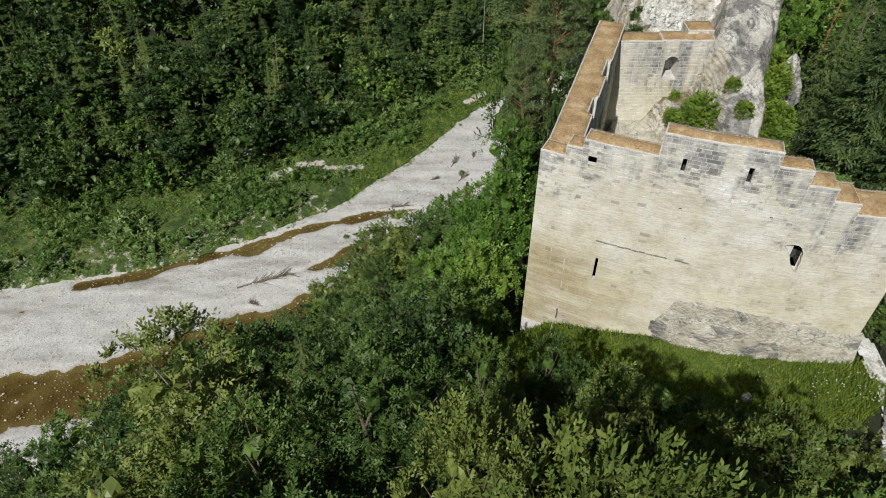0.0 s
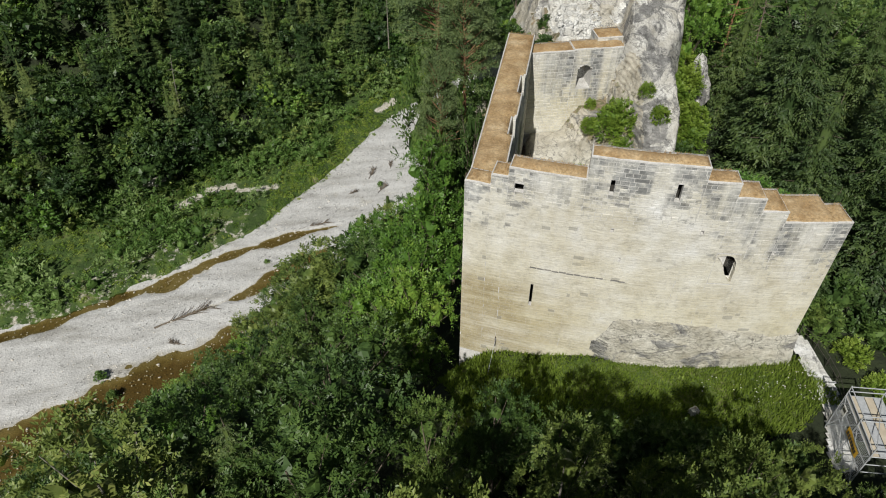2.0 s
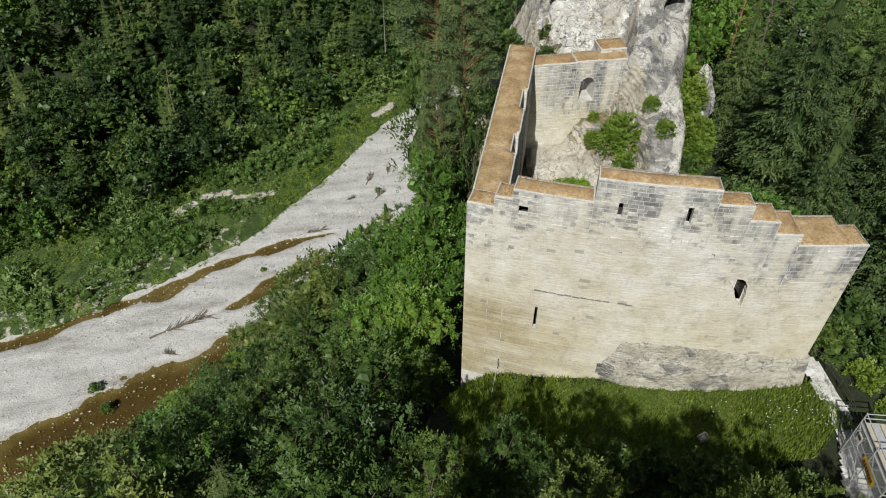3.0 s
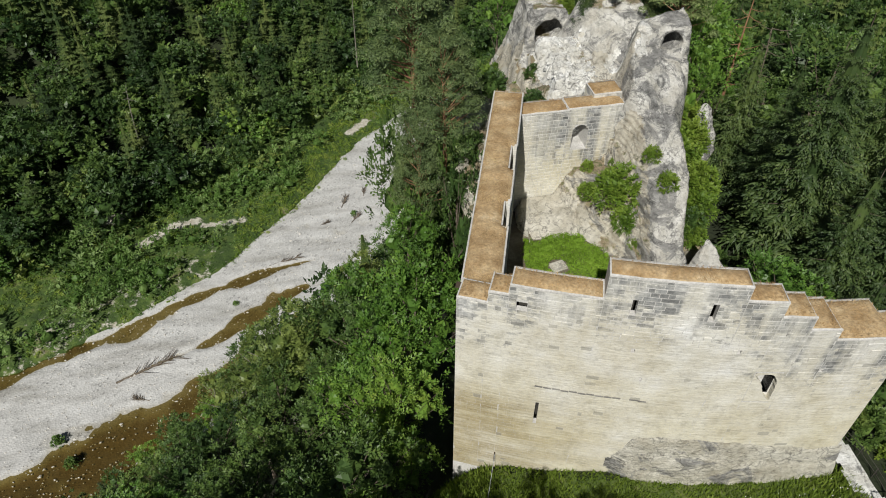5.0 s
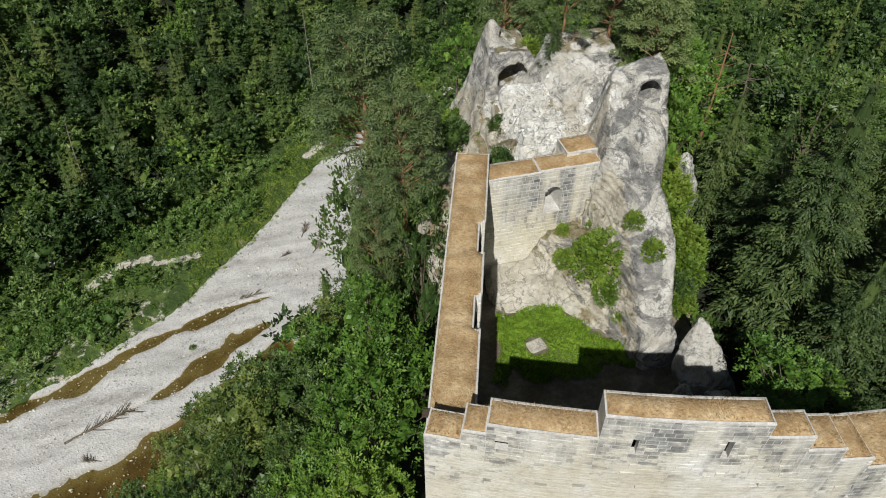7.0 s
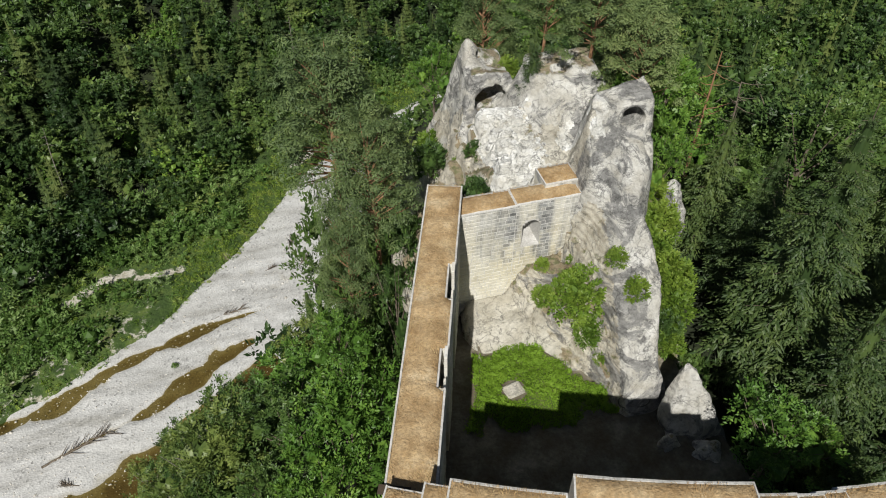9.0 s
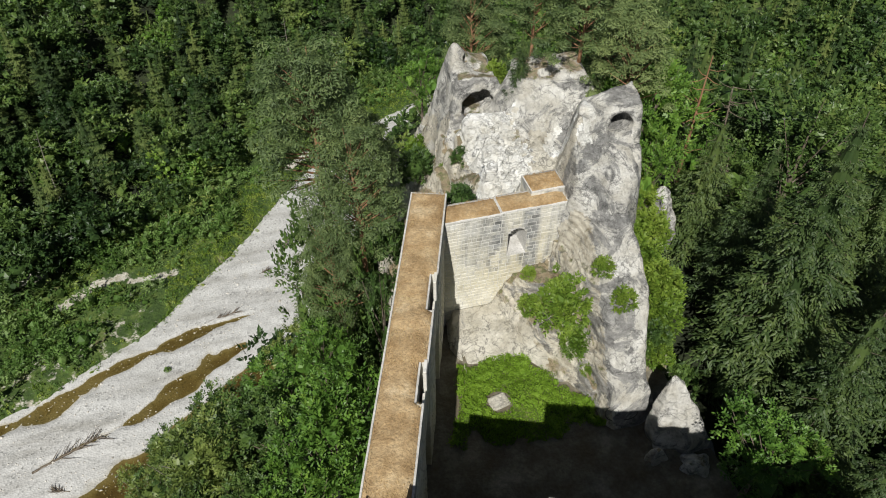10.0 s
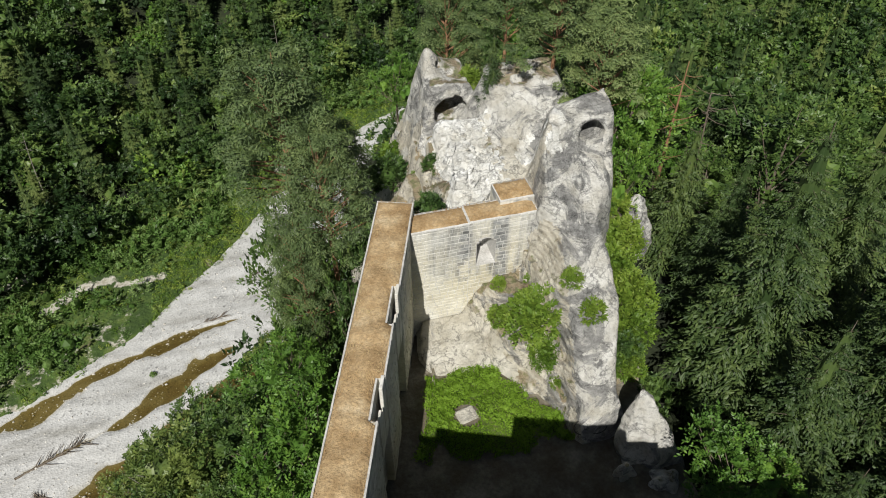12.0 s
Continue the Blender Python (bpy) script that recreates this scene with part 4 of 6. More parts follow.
bf = (cf[None] + 8 * np.arange(nb)[:, None, None]).reshape(-1, 4)
tagged(part("rubble", mesh_from("rubble", bp, bf, M_ROCK_FRESH)), "freshly broken white sandstone rubble on the shelf", "rubble", "", "stuff")


def boulder(name, c, radius, height, seed, label, lean=(0, 0), blunt=0.8, facets=4, lumps=0.35):
    """A standing stone: tapering to a blunt point, with broad facets."""
    bm = bmesh.new()
    bmesh.ops.create_icosphere(bm, subdivisions=5, radius=1.0)
    for vt in bm.verts:
        p = vt.co.copy()
        h = (p.z + 1) / 2
        a = math.atan2(p.y, p.x)
        w = radius * (1.02 - h) ** blunt * (1 + 0.16 * math.cos(facets * a + seed) + 0.08 * math.cos(7 * a + 2 * seed))
        q3 = Vector((math.cos(a) * w + lean[0] * h, math.sin(a) * w * 0.85 + lean[1] * h, h * height))
        n = noise.fractal(q3 * 0.7 + Vector((seed, 0, 0)), 1.0, 2.0, 6)
        vt.co = q3 + Vector((math.cos(a), math.sin(a), 0.25)) * lumps * n * radius / 2.5
    ob = part_bm(name, bm, M_ROCK, None, "", True)
    ob.location = c
    return tagged(ob, label, "rock")


boulder("boulder", (32.8, 53.2, 76.3), 2.55, 6.9, 3.0, "tall pale pointed boulder at the courtyard's edge", (-1.2, 1.3), 0.72, 3, 0.22)
boulder("small_boulder", (30.0, 51.9, 76.8), 0.9, 1.7, 8.0, "small yellowish boulder beside the pointed rock", (0, 0), 0.5)
boulder("small_boulder", (32.4, 50.6, 76.6), 1.5, 1.6, 5.0, "low pale rock below the pointed boulder", (0, 0), 0.4)
boulder("knob_boulder", (39.9, 71.6, 79.4), 1.9, 6.0, 6.0, "pale knob of rock standing out of the overgrown flank", (-0.4, 0.2), 0.6, 4, 0.3)
boulder("meadow_stone", (25.2, 33.6, 73.5), 0.55, 0.8, 2.0, "small grey stone lying in the meadow", (0, 0), 0.5)


# ---- courtyard and meadow ----
def court_z(x, y):
    return 77.15 + 0.10 * rough(x * 0.25, y * 0.25, 3, 3) + 0.35 * ramp(x, 24, 32)


v, q = sheet(np.arange(9.0, 36, 0.6), np.arange(40.0, 68.6, 0.6), court_z,
             lambda x, y: (y > front_y(x) + 0.9) & ((x - 7.95) * 26.1 - (y - 46.1) * 9.2 > 20) & (y < 68.8) & (x < 34.6))
tagged(part("courtyard", mesh_from("courtyard", v, q, M_EARTH, True)), "trodden earth floor of the castle courtyard", "ground", "", "structure")


def grass_patch(name, xs, ys, zfun, keep, count, lo, hi, label, mat_sheet, mat_blade, seed):
    v, q = sheet(xs, ys, zfun, keep)
    base = tagged(part(name, mesh_from(name, v, q, mat_sheet, True)), label, "grass", "", "structure")
    r = np.random.default_rng(seed)
    x, y = r.uniform(xs[0], xs[-1], count), r.uniform(ys[0], ys[-1], count)
    ok = keep(x, y)
    x, y = x[ok], y[ok]
    z = zfun(x, y)
    n = len(x)
    h = r.uniform(lo, hi, n) * (1 + 0.5 * rough(x * 0.4, y * 0.4, seed, 2))
    a = r.uniform(0, 6.28, n)
    w = 0.05 + 0.04 * r.random(n)
    lean = r.normal(0, 0.3, (n, 2)) * h[:, None]
    p0 = np.stack([x + w * np.cos(a), y + w * np.sin(a), z], -1)
    p1 = np.stack([x - w * np.cos(a), y - w * np.sin(a), z], -1)
    p2 = np.stack([x + lean[:, 0], y + lean[:, 1], z + h], -1)
    vv = np.stack([p0, p1, p2], 1).reshape(-1, 3)
    part("grass_blades", mesh_from("grass_blades", vv, np.arange(3 * n).reshape(-1, 3), mat_blade), base, "", "stuff")
    return base


def lawn_keep(x, y):
    n = 1.5 * rough(x * 0.5, y * 0.5, 5, 3)
    return (y > 57.0 + n - 0.15 * (x - 20)) & ((x - 23.6) * 0.863 + (y - 63.2) * 0.504 < 0.3 + 0.6 * n) & ((x - 7.95) * 26.1 - (y - 46.1) * 9.2 > 118 + 14 * n) & (x < 29) & (y < 63.9 + 0.5 * n) & (np.hypot(x - 20.7, y - 59.5) > 1.0)


grass_patch("lawn", np.arange(13, 30, 0.4), np.arange(54, 68, 0.4), lambda x, y: court_z(x, y) + 0.06, lawn_keep, 45000, 0.08, 0.3,
            "bright green grass growing in the courtyard", M_MEADOW, M_LAWN, 3)


def meadow_keep(x, y):
    n = 1.2 * rough(x * 0.25, y * 0.25, 6, 3)
    return (y < front_y(x) - 0.1) & (y > 31.5 + n - 0.06 * (x - 20)) & (x > 6 + n) & (x < 36.3 + 0.6 * n)


grass_patch("meadow", np.arange(4, 38, 0.7), np.arange(24, 47, 0.7), lambda x, y: ground_z(x, y) + 0.10, meadow_keep, 60000, 0.2, 0.6,
            "long green meadow grass with small white flowers", M_MEADOW, M_BLADE, 4)


# ---- plants ----
def quads_from(c, u, w):
    """Leaf rhombs at c with half axes u (long) and w (wide), creased a little."""
    n = np.cross(u, w)
    n /= np.linalg.norm(n, axis=1, keepdims=True) + 1e-9
    ln = np.linalg.norm(w, axis=1, keepdims=True)
    v = np.stack([c - u, c + w + n * ln * 0.25, c + u, c - w + n * ln * 0.25], 1)
    return v.reshape(-1, 3)


def unit(r, n):
    p = r.normal(size=(n, 3))
    return p / np.linalg.norm(p, axis=1, keepdims=True)


def foliage(r, centres, radii, per, size, aspect=0.55, flat=0.7, up=0.42, stray=0.45):
    """Leaves on the upper shells of clumps."""
    k = len(centres)
    d = unit(r, k * per)
    d[:, 2] = np.where(d[:, 2] < -0.35, -d[:, 2], d[:, 2])
    c = np.repeat(centres, per, 0)
    rad = np.repeat(radii, per)[:, None]
    shell = r.uniform(0.12, 1.0, (k * per, 1)) ** 0.5
    pos = c + d * rad * shell * np.array([1, 1, flat])
    nrm = d * 0.75 + np.array([0, 0, up]) + stray * unit(r, k * per)
    nrm /= np.linalg.norm(nrm, axis=1, keepdims=True)
    u = np.cross(nrm, unit(r, k * per))
    u /= np.linalg.norm(u, axis=1, keepdims=True) + 1e-9
    w = np.cross(nrm, u)
    s = size * r.uniform(0.6, 1.3, (k * per, 1))
    return quads_from(pos, u * s, w * s * aspect)


BALL = bmesh.new()
bmesh.ops.create_icosphere(BALL, subdivisions=2, radius=1.0)
BALL_V = np.array([vt.co[:] for vt in BALL.verts])
BALL_F = np.array([[vt.index for vt in fc.verts] for fc in BALL.faces])
BALL.free()
BALL = bmesh.new()
bmesh.ops.create_icosphere(BALL, subdivisions=1, radius=1.0)
SMALL_V = np.array([vt.co[:] for vt in BALL.verts])
SMALL_F = np.array([[vt.index for vt in fc.verts] for fc in BALL.faces])
BALL.free()


def inner_crown(r, centres, half, fine=True):
    """The close-leaved inside of a crown: ragged hulls round its boughs."""
    bv, bf = (BALL_V, BALL_F) if fine else (SMALL_V, SMALL_F)
    out = [c + bv * h * r.uniform(0.45, 1.15, (len(bv), 1)) for c, h in zip(centres, half)]
    faces = [bf + i * len(bv) for i in range(len(out))]
    return np.concatenate(out), np.concatenate(faces)


def sprays(r, centres, radii, outward, twigs, leaves, size, aspect=0.5, rise=0.3):
    """Leafy twigs that stand out of each clump: leaves set in turn on both sides of every twig."""
    n = len(centres) * twigs
    d = 0.85 * unit(r, n) + 0.8 * np.repeat(outward, twigs, 0) + np.array([0, 0, rise])
    d /= np.linalg.norm(d, axis=1, keepdims=True)
    c = np.repeat(centres, twigs, 0)
    long_ = np.repeat(radii, twigs) * r.uniform(0.75, 1.45, n)
    side = np.cross(d, np.array([0, 0, 1.0]) + 0.55 * unit(r, n))
    side /= np.linalg.norm(side, axis=1, keepdims=True) + 1e-9
    up = np.cross(side, d)
    up *= np.where(up[:, 2:] < 0, -1.0, 1.0)
    out = []
    for i in range(leaves):
        t = (0.3 + 0.7 * (i + r.uniform(-0.25, 0.35, (n, 1))) / max(1, leaves - 1))
        pos = c + d * long_[:, None] * t - np.array([0, 0, 0.16]) * long_[:, None] * t * t
        sg = 0.0 if i == leaves - 1 else (1.0 if i % 2 else -1.0)
        u = d * 0.6 + side * sg * 0.85 + 0.25 * unit(r, n)
        u /= np.linalg.norm(u, axis=1, keepdims=True)
        w = np.cross(up + 0.35 * unit(r, n), u)
        w /= np.linalg.norm(w, axis=1, keepdims=True) + 1e-9
        s = size * r.uniform(0.65, 1.3, (n, 1))
        out.append(quads_from(pos + u * s * 0.7, u * s, w * s * aspect))
    return np.concatenate(out)


def limb_mesh(name, paths, mat, sides=6):
    """Tapered limbs: each path is a list of (point, radius)."""
    verts, faces = [], []
    for path in paths:
        first = len(verts)
        for i, (p, rad) in enumerate(path):
            p = np.asarray(p, float)
            a = np.asarray(path[min(i + 1, len(path) - 1)][0]) - np.asarray(path[max(i - 1, 0)][0])
            a = a / (np.linalg.norm(a) + 1e-9)
            s = np.cross(a, (0.3, 0.9, 0.1))
            s /= np.linalg.norm(s)
            t = np.cross(a, s)
            for j in range(sides):
                th = 2 * math.pi * j / sides
                verts.append(p + rad * (s * math.cos(th) + t * math.sin(th)))
        for i in range(len(path) - 1):
            for j in range(sides):
                a, b = first + i * sides + j, first + i * sides + (j + 1) % sides
                faces.append((a, b, b + sides, a + sides))
    return mesh_from(name, verts, faces, mat, True)


def broad_parts(seed, height, width, clumps, twigs, leaves, leaf, bare=0.1, lobes=7, spread=0.10, fine=True, inside=0.42):
    """Trunk and limb paths, leaves and inner crown of a broad-leaved tree of that size."""
    r = np.random.default_rng(seed)
    mid_z = height * (0.5 + bare * 0.5)
    lob = unit(r, lobes) * np.array([0.31 * width, 0.31 * width, 0.24 * height]) + np.array([0, 0, mid_z])
    lob = np.concatenate([lob, [[0, 0, height * 0.76], [0, 0, mid_z * 0.9]]])
    lr = r.uniform(0.5, 0.8, lobes + 2)
    half = lr[:, None] * np.array([width * 0.36, width * 0.36, height * 0.22])
    pick = r.integers(0, lobes + 2, clumps)
    d = unit(r, clumps)
    d[:, 2] = np.where(d[:, 2] < -0.45, -d[:, 2], d[:, 2])
    cen = lob[pick] + d * half[pick]
    rad = width * spread * r.uniform(0.6, 1.2, clumps)
    cen[:, 2] = np.clip(cen[:, 2], height * bare, height - rad * 0.8)
    quads = sprays(r, cen - d * rad[:, None] * 0.45, rad, d, twigs, leaves, leaf)
    core = inner_crown(r, lob, half * inside, fine)
    bend = r.normal(0, 0.03 * height, 2)
    trunk = [((bend[0] * t * t, bend[1] * t * t, height * 0.8 * t - 0.8 * (t == 0)), 0.018 * height * (1.15 - t)) for t in (0, 0.15, 0.35, 0.55, 0.75, 1.0)]
    limbs = []
    for i in r.permutation(clumps)[:14]:
        t = np.clip(cen[i, 2] / height - 0.28, 0.12, 0.7) / 0.8
        s = np.array([bend[0] * t * t, bend[1] * t * t, height * 0.8 * t])
        mid = s * 0.45 + cen[i] * 0.55 + np.array([0, 0, -0.03 * height])
        limbs.append([(s, 0.0048 * height), (mid, 0.003 * height), (cen[i] + d[i] * rad[i] * 0.5, 0.001 * height)])
    return trunk, limbs, quads, core


def leaf_mesh(name, quads, mat, core=None):
    faces = np.arange(len(quads)).reshape(-1, 4).tolist()
    if core is not None:
        faces += (core[1] + len(quads)).tolist()
        quads = np.concatenate([quads, core[0]])
    return mesh_from(name, quads, faces, mat)


def broad_tree(name, seed, height, width, clumps, twigs, leaves, leaf, mat, bark, label, **kw):
    trunk, limbs, quads, core = broad_parts(seed, height, width, clumps, twigs, leaves, leaf, **kw)
    t = thing(name, (0, 0, 0), label, "tree")
    part("trunk", limb_mesh("trunk", [trunk] + limbs, bark, 6), t)
    part("crown", leaf_mesh("crown", quads, mat, core), t)
    return t


def spruce_leaves(seed, height, width, whorls, arms, pairs, steps=1):
    """Tiers of fronds: each branch carries pairs of hanging side twigs, long in its middle and short at the tip."""
    r = np.random.default_rng(seed)
    out, branches = [], []
    for i in range(whorls):
        f = min(max((i + r.uniform(-0.5, 0.5)) / whorls, 0.0), 0.975)
        z = height * (0.08 + 0.90 * f)
        reach = 0.5 * width * (1 - f) ** 0.8 * r.uniform(0.88, 1.12) + 0.15
        for j in range(arms):
            a = 2 * math.pi * (j + r.uniform(-0.4, 0.4)) / arms + i * 1.3
            L = reach * r.uniform(0.7, 1.15)
            way = np.array([math.cos(a), math.sin(a), 0.0])
            side = np.array([-way[1], way[0], 0.0])
            droop = r.uniform(0.25, 0.55) * (1 - 0.75 * f)
            n = max(3, int(round(pairs * (0.4 + 0.6 * L / (0.5 * width)))))
            for sg in (-1.0, 1.0, 0.0):
                t = (np.arange(n) + r.uniform(0.2, 0.8, n)) / n * 0.8 + 0.18 if sg else np.array([0.86, 0.98])
                sag = -droop * L * t + 0.25 * L * t * t * (1.1 - f)
                c = np.array([0, 0, z]) + way * (L * t)[:, None] + np.stack([0 * t, 0 * t, sag], -1)
                u = way * (0.75 if sg else 1.0) + side * sg * r.uniform(0.55, 0.95, (len(t), 1)) + np.stack([0 * t, 0 * t, -r.uniform(0.12, 0.4, len(t))], -1)
                u /= np.linalg.norm(u, axis=1, keepdims=True)
                s = (0.16 + 0.42 * np.sin(np.pi * np.clip(1.02 - t, 0, 1) ** 0.8))[:, None] * L * r.uniform(0.8, 1.2, (len(t), 1)) * (0.26 if steps > 1 else 0.42) if sg else np.full((2, 1), 0.12 * L)
                w = np.cross(u, np.array([0, 0, 1.0]) + 0.3 * unit(r, len(t)))
                w /= np.linalg.norm(w, axis=1, keepdims=True) + 1e-9
                wide = L * (0.40 if steps > 1 else 0.36) / n
                for k in range(steps):
                    g = (k + 0.5) / steps
                    w = w + 0.5 * unit(r, len(t)) * (steps > 1)
                    w /= np.linalg.norm(w, axis=1, keepdims=True) + 1e-9
                    e = c + u * s * 2 * g - np.stack([0 * t, 0 * t, 0.5 * g * g * s[:, 0]], -1)
                    tilt = u - np.array([0, 0, 0.35 * g]) + (0.55 if steps > 1 else 0.25) * unit(r, len(t))
                    out.append(quads_from(e, tilt * s / steps * 1.15, w * np.minimum(wide, s * 0.6) * (1.0 - 0.35 * g)))
            if i % 2 == 0 and j % 2 == 0:
                branches.append([((0, 0, z), 0.05 * (1 - f) + 0.012), (np.array([0, 0, z]) + way * L * 0.8 + np.array([0, 0, -droop * L * 0.8 + 0.16 * L]), 0.008)])
    ring = 9
    zs = np.linspace(0.06, 0.93, 7) * height
    hull = np.concatenate([[(0.5 * width * 0.42 * (1 - z / height) ** 0.8 * r.uniform(0.6, 1.2) * math.cos(q_ * 6.2832 / ring), 0.5 * width * 0.42 * (1 - z / height) ** 0.8 * r.uniform(0.6, 1.2) * math.sin(q_ * 6.2832 / ring), z) for q_ in range(ring)] for z in zs])
    hf = np.array([(a * ring + b, a * ring + (b + 1) % ring, (a + 1) * ring + c_) for a in range(6) for b in range(ring) for c_ in (b,)] + [(a * ring + (b + 1) % ring, (a + 1) * ring + (b + 1) % ring, (a + 1) * ring + b) for a in range(6) for b in range(ring)])
    return np.concatenate(out), branches, (hull, hf)


def spruce_tree(name, seed, height, width, whorls, arms, pairs, mat, label):
    quads, branches, core = spruce_leaves(seed, height, width, whorls, arms, pairs, 3)
    t = thing(name, (0, 0, 0), label, "tree")
    part("trunk", limb_mesh("trunk", [[((0, 0, -0.8), 0.016 * height), ((0, 0, height * 0.5), 0.009 * height), ((0, 0, height * 0.98), 0.02)]] + branches, M_BARK, 4), t)
    part("crown", leaf_mesh("crown", quads, mat, core), t)
    return t


def pine_tree(name, seed, height, width, label, clumps=170, per=150):
    """Scots pine: bare red stem, flat pads of grey-green needles."""
    r = np.random.default_rng(seed)
    a = r.uniform(0, 6.28, clumps)
    f = r.uniform(0, 1, clumps)
    rr = 0.5 * width * np.sqrt(r.uniform(0.05, 1, clumps)) * (1 - 0.55 * f)
    cen = np.stack([rr * np.cos(a), rr * np.sin(a), height * (0.28 + 0.66 * f)], -1)
    rad = width * 0.105 * r.uniform(0.6, 1.2, clumps)
    leaves = foliage(r, cen, rad, per, 0.165, 0.28, 0.6, 0.5, 0.5)
    t = thing(name, (0, 0, 0), label, "tree")
    bend = r.normal(0, 0.04 * height, 2)
    path = [((bend[0] * k * k, bend[1] * k * k, height * 0.93 * k - 0.6 * (k == 0)), 0.017 * height * (1.1 - k)) for k in (0, 0.2, 0.4, 0.6, 0.8, 1.0)]
    limbs = [path]
    for i in range(0, clumps, 3):
        k = max(0.3, cen[i, 2] / height - 0.12)
        s = np.array([bend[0] * k * k, bend[1] * k * k, height * 0.93 * k])
        limbs.append([(s, 0.006 * height), (s * 0.5 + cen[i] * 0.5 + [0, 0, -0.1], 0.004 * height), (cen[i], 0.015)])
    part("trunk", limb_mesh("trunk", limbs, M_REDBARK, 6), t)
    part("crown", leaf_mesh("crown", leaves, M_PINE), t)
    return t


def shrub(name, seed, height, width, clumps, twigs, leaves, leaf, mat, label):
    r = np.random.default_rng(seed)
    d = unit(r, clumps)
    d[:, 2] = np.abs(d[:, 2])
    cen = d * r.uniform(0.55, 0.85, (clumps, 1)) * np.array([width * 0.5, width * 0.5, height * 0.85]) + np.array([0, 0, height * 0.1])
    quads = sprays(r, cen, width * 0.105 * r.uniform(0.7, 1.3, clumps), d, twigs, leaves, leaf)
    core = inner_crown(r, [np.array([0, 0, height * 0.35])], [np.array([width * 0.27, width * 0.27, height * 0.32])])
    t = thing(name, (0, 0, 0), label, "shrub")
    stems = [[((0, 0, -0.3), 0.03), (c * 0.55 + [0, 0, 0.05], 0.02), (c, 0.008)] for c in cen[:12]]
    part("stem", limb_mesh("stem", stems, M_BARK, 5), t)
    part("crown", leaf_mesh("crown", quads, mat, core), t)
    return t


LIB = {
    "broad": [broad_tree("beech_tree", 41, 17, 10.5, 145, 5, 5, 0.18, M_BROAD, M_BARK, "broad-leaved tree with dark green crown on the castle slope"),
              broad_tree("maple_tree", 42, 15, 9.5, 135, 5, 5, 0.175, M_BROAD, M_BARK, "round-crowned green tree on the castle slope", lobes=6),
              broad_tree("ash_tree", 43, 19, 9.5, 145, 5, 5, 0.17, M_OLIVE, M_BIRCH, "tall olive-green tree with pale limbs", lobes=9, spread=0.095),
              broad_tree("lime_tree", 44, 16, 9, 140, 5, 5, 0.17, M_LIME, M_BARK, "light green tree in full leaf", lobes=6)],
    "near": [broad_tree("ash_tree", 45, 19, 9, 230, 7, 7, 0.135, M_OLIVE, M_BIRCH, "tall open-crowned tree with pale limbs below the wall", lobes=11, spread=0.105, bare=0.2, inside=0.34),
             broad_tree("beech_tree", 46, 17, 9.5, 230, 7, 7, 0.135, M_BROAD, M_BARK, "broad-leaved tree with dense green crown below the wall", lobes=9, spread=0.10, inside=0.34),
             broad_tree("hornbeam_tree", 47, 18, 9, 230, 7, 7, 0.13, M_OLIVE, M_BARK, "yellow-green leafy tree standing below the castle", lobes=11, spread=0.10, inside=0.34)],
    "spruce": [spruce_tree("spruce_tree", 51, 24, 9.5, 32, 9, 13, M_NEEDLE, "dark spruce with drooping branches"),
               spruce_tree("young_spruce", 52, 17, 7.4, 26, 8, 9, M_NEEDLE, "slender dark green spruce")],
    "pine": [pine_tree("pine_tree", 61, 17, 11, "grey-green Scots pine with red upper stem"),
             pine_tree("leaning_pine", 62, 12, 9, "low spreading Scots pine beside the rock", 100, 140)],
    "shrub": [shrub("shrub", 71, 2.6, 3.0, 130, 5, 5, 0.105, M_HERB, "rounded light green shrub"),
              shrub("hazel_shrub", 72, 3.4, 3.4, 90, 5, 5, 0.125, M_BROAD, "dense green hazel shrub"),
              shrub("willow_shrub", 73, 3.0, 3.4, 55, 5, 6, 0.12, M_WILLOW, "grey-green willow shrub on the gravel bank")],
}
USED = set()


def plant(kind, i, x, y, z=None, scale=1.0, wide=1.0, turn=None, group=""):
    ob = LIB[kind][i]
    turn = random.uniform(0, 360) if turn is None else turn
    z = float(ground_z(x, y)) if z is None else z
    m = pose(x, y, z, random.uniform(-2, 2), random.uniform(-2, 2), turn) @ Matrix.Diagonal((scale * wide, scale * wide, scale, 1))
    if (kind, i) not in USED:
        USED.add((kind, i))
        ob.matrix_basis = m
        LIB[kind][i] = ob
        ob["base"] = 1
        return tagged(ob, group=group)
    src = ob
    keep = src.matrix_basis.copy()
    src.matrix_basis = Matrix.Identity(4)
    c = copy_thing(src, m)
    src.matrix_basis = keep
    del_key = [k for k in c.keys() if k == "base"]
    for k in del_key:
        del c[k]
    return tagged(c, group=group)


HEIGHTS = {("broad", 0): 17, ("broad", 1): 15, ("broad", 2): 19, ("broad", 3): 16, ("near", 0): 19, ("near", 1): 17, ("near", 2): 18, ("spruce", 0): 24, ("spruce", 1): 17, ("pine", 0): 17, ("pine", 1): 12}


def plant_to(kind, i, x, y, top, wide=1.0, z=None):
    """A tree whose tip reaches that height."""
    z = float(ground_z(x, y)) if z is None else z
    return plant(kind, i, x, y, z, max(0.3, (top - z) / HEIGHTS[kind, i]), wide, group=kind + " trees by the castle")


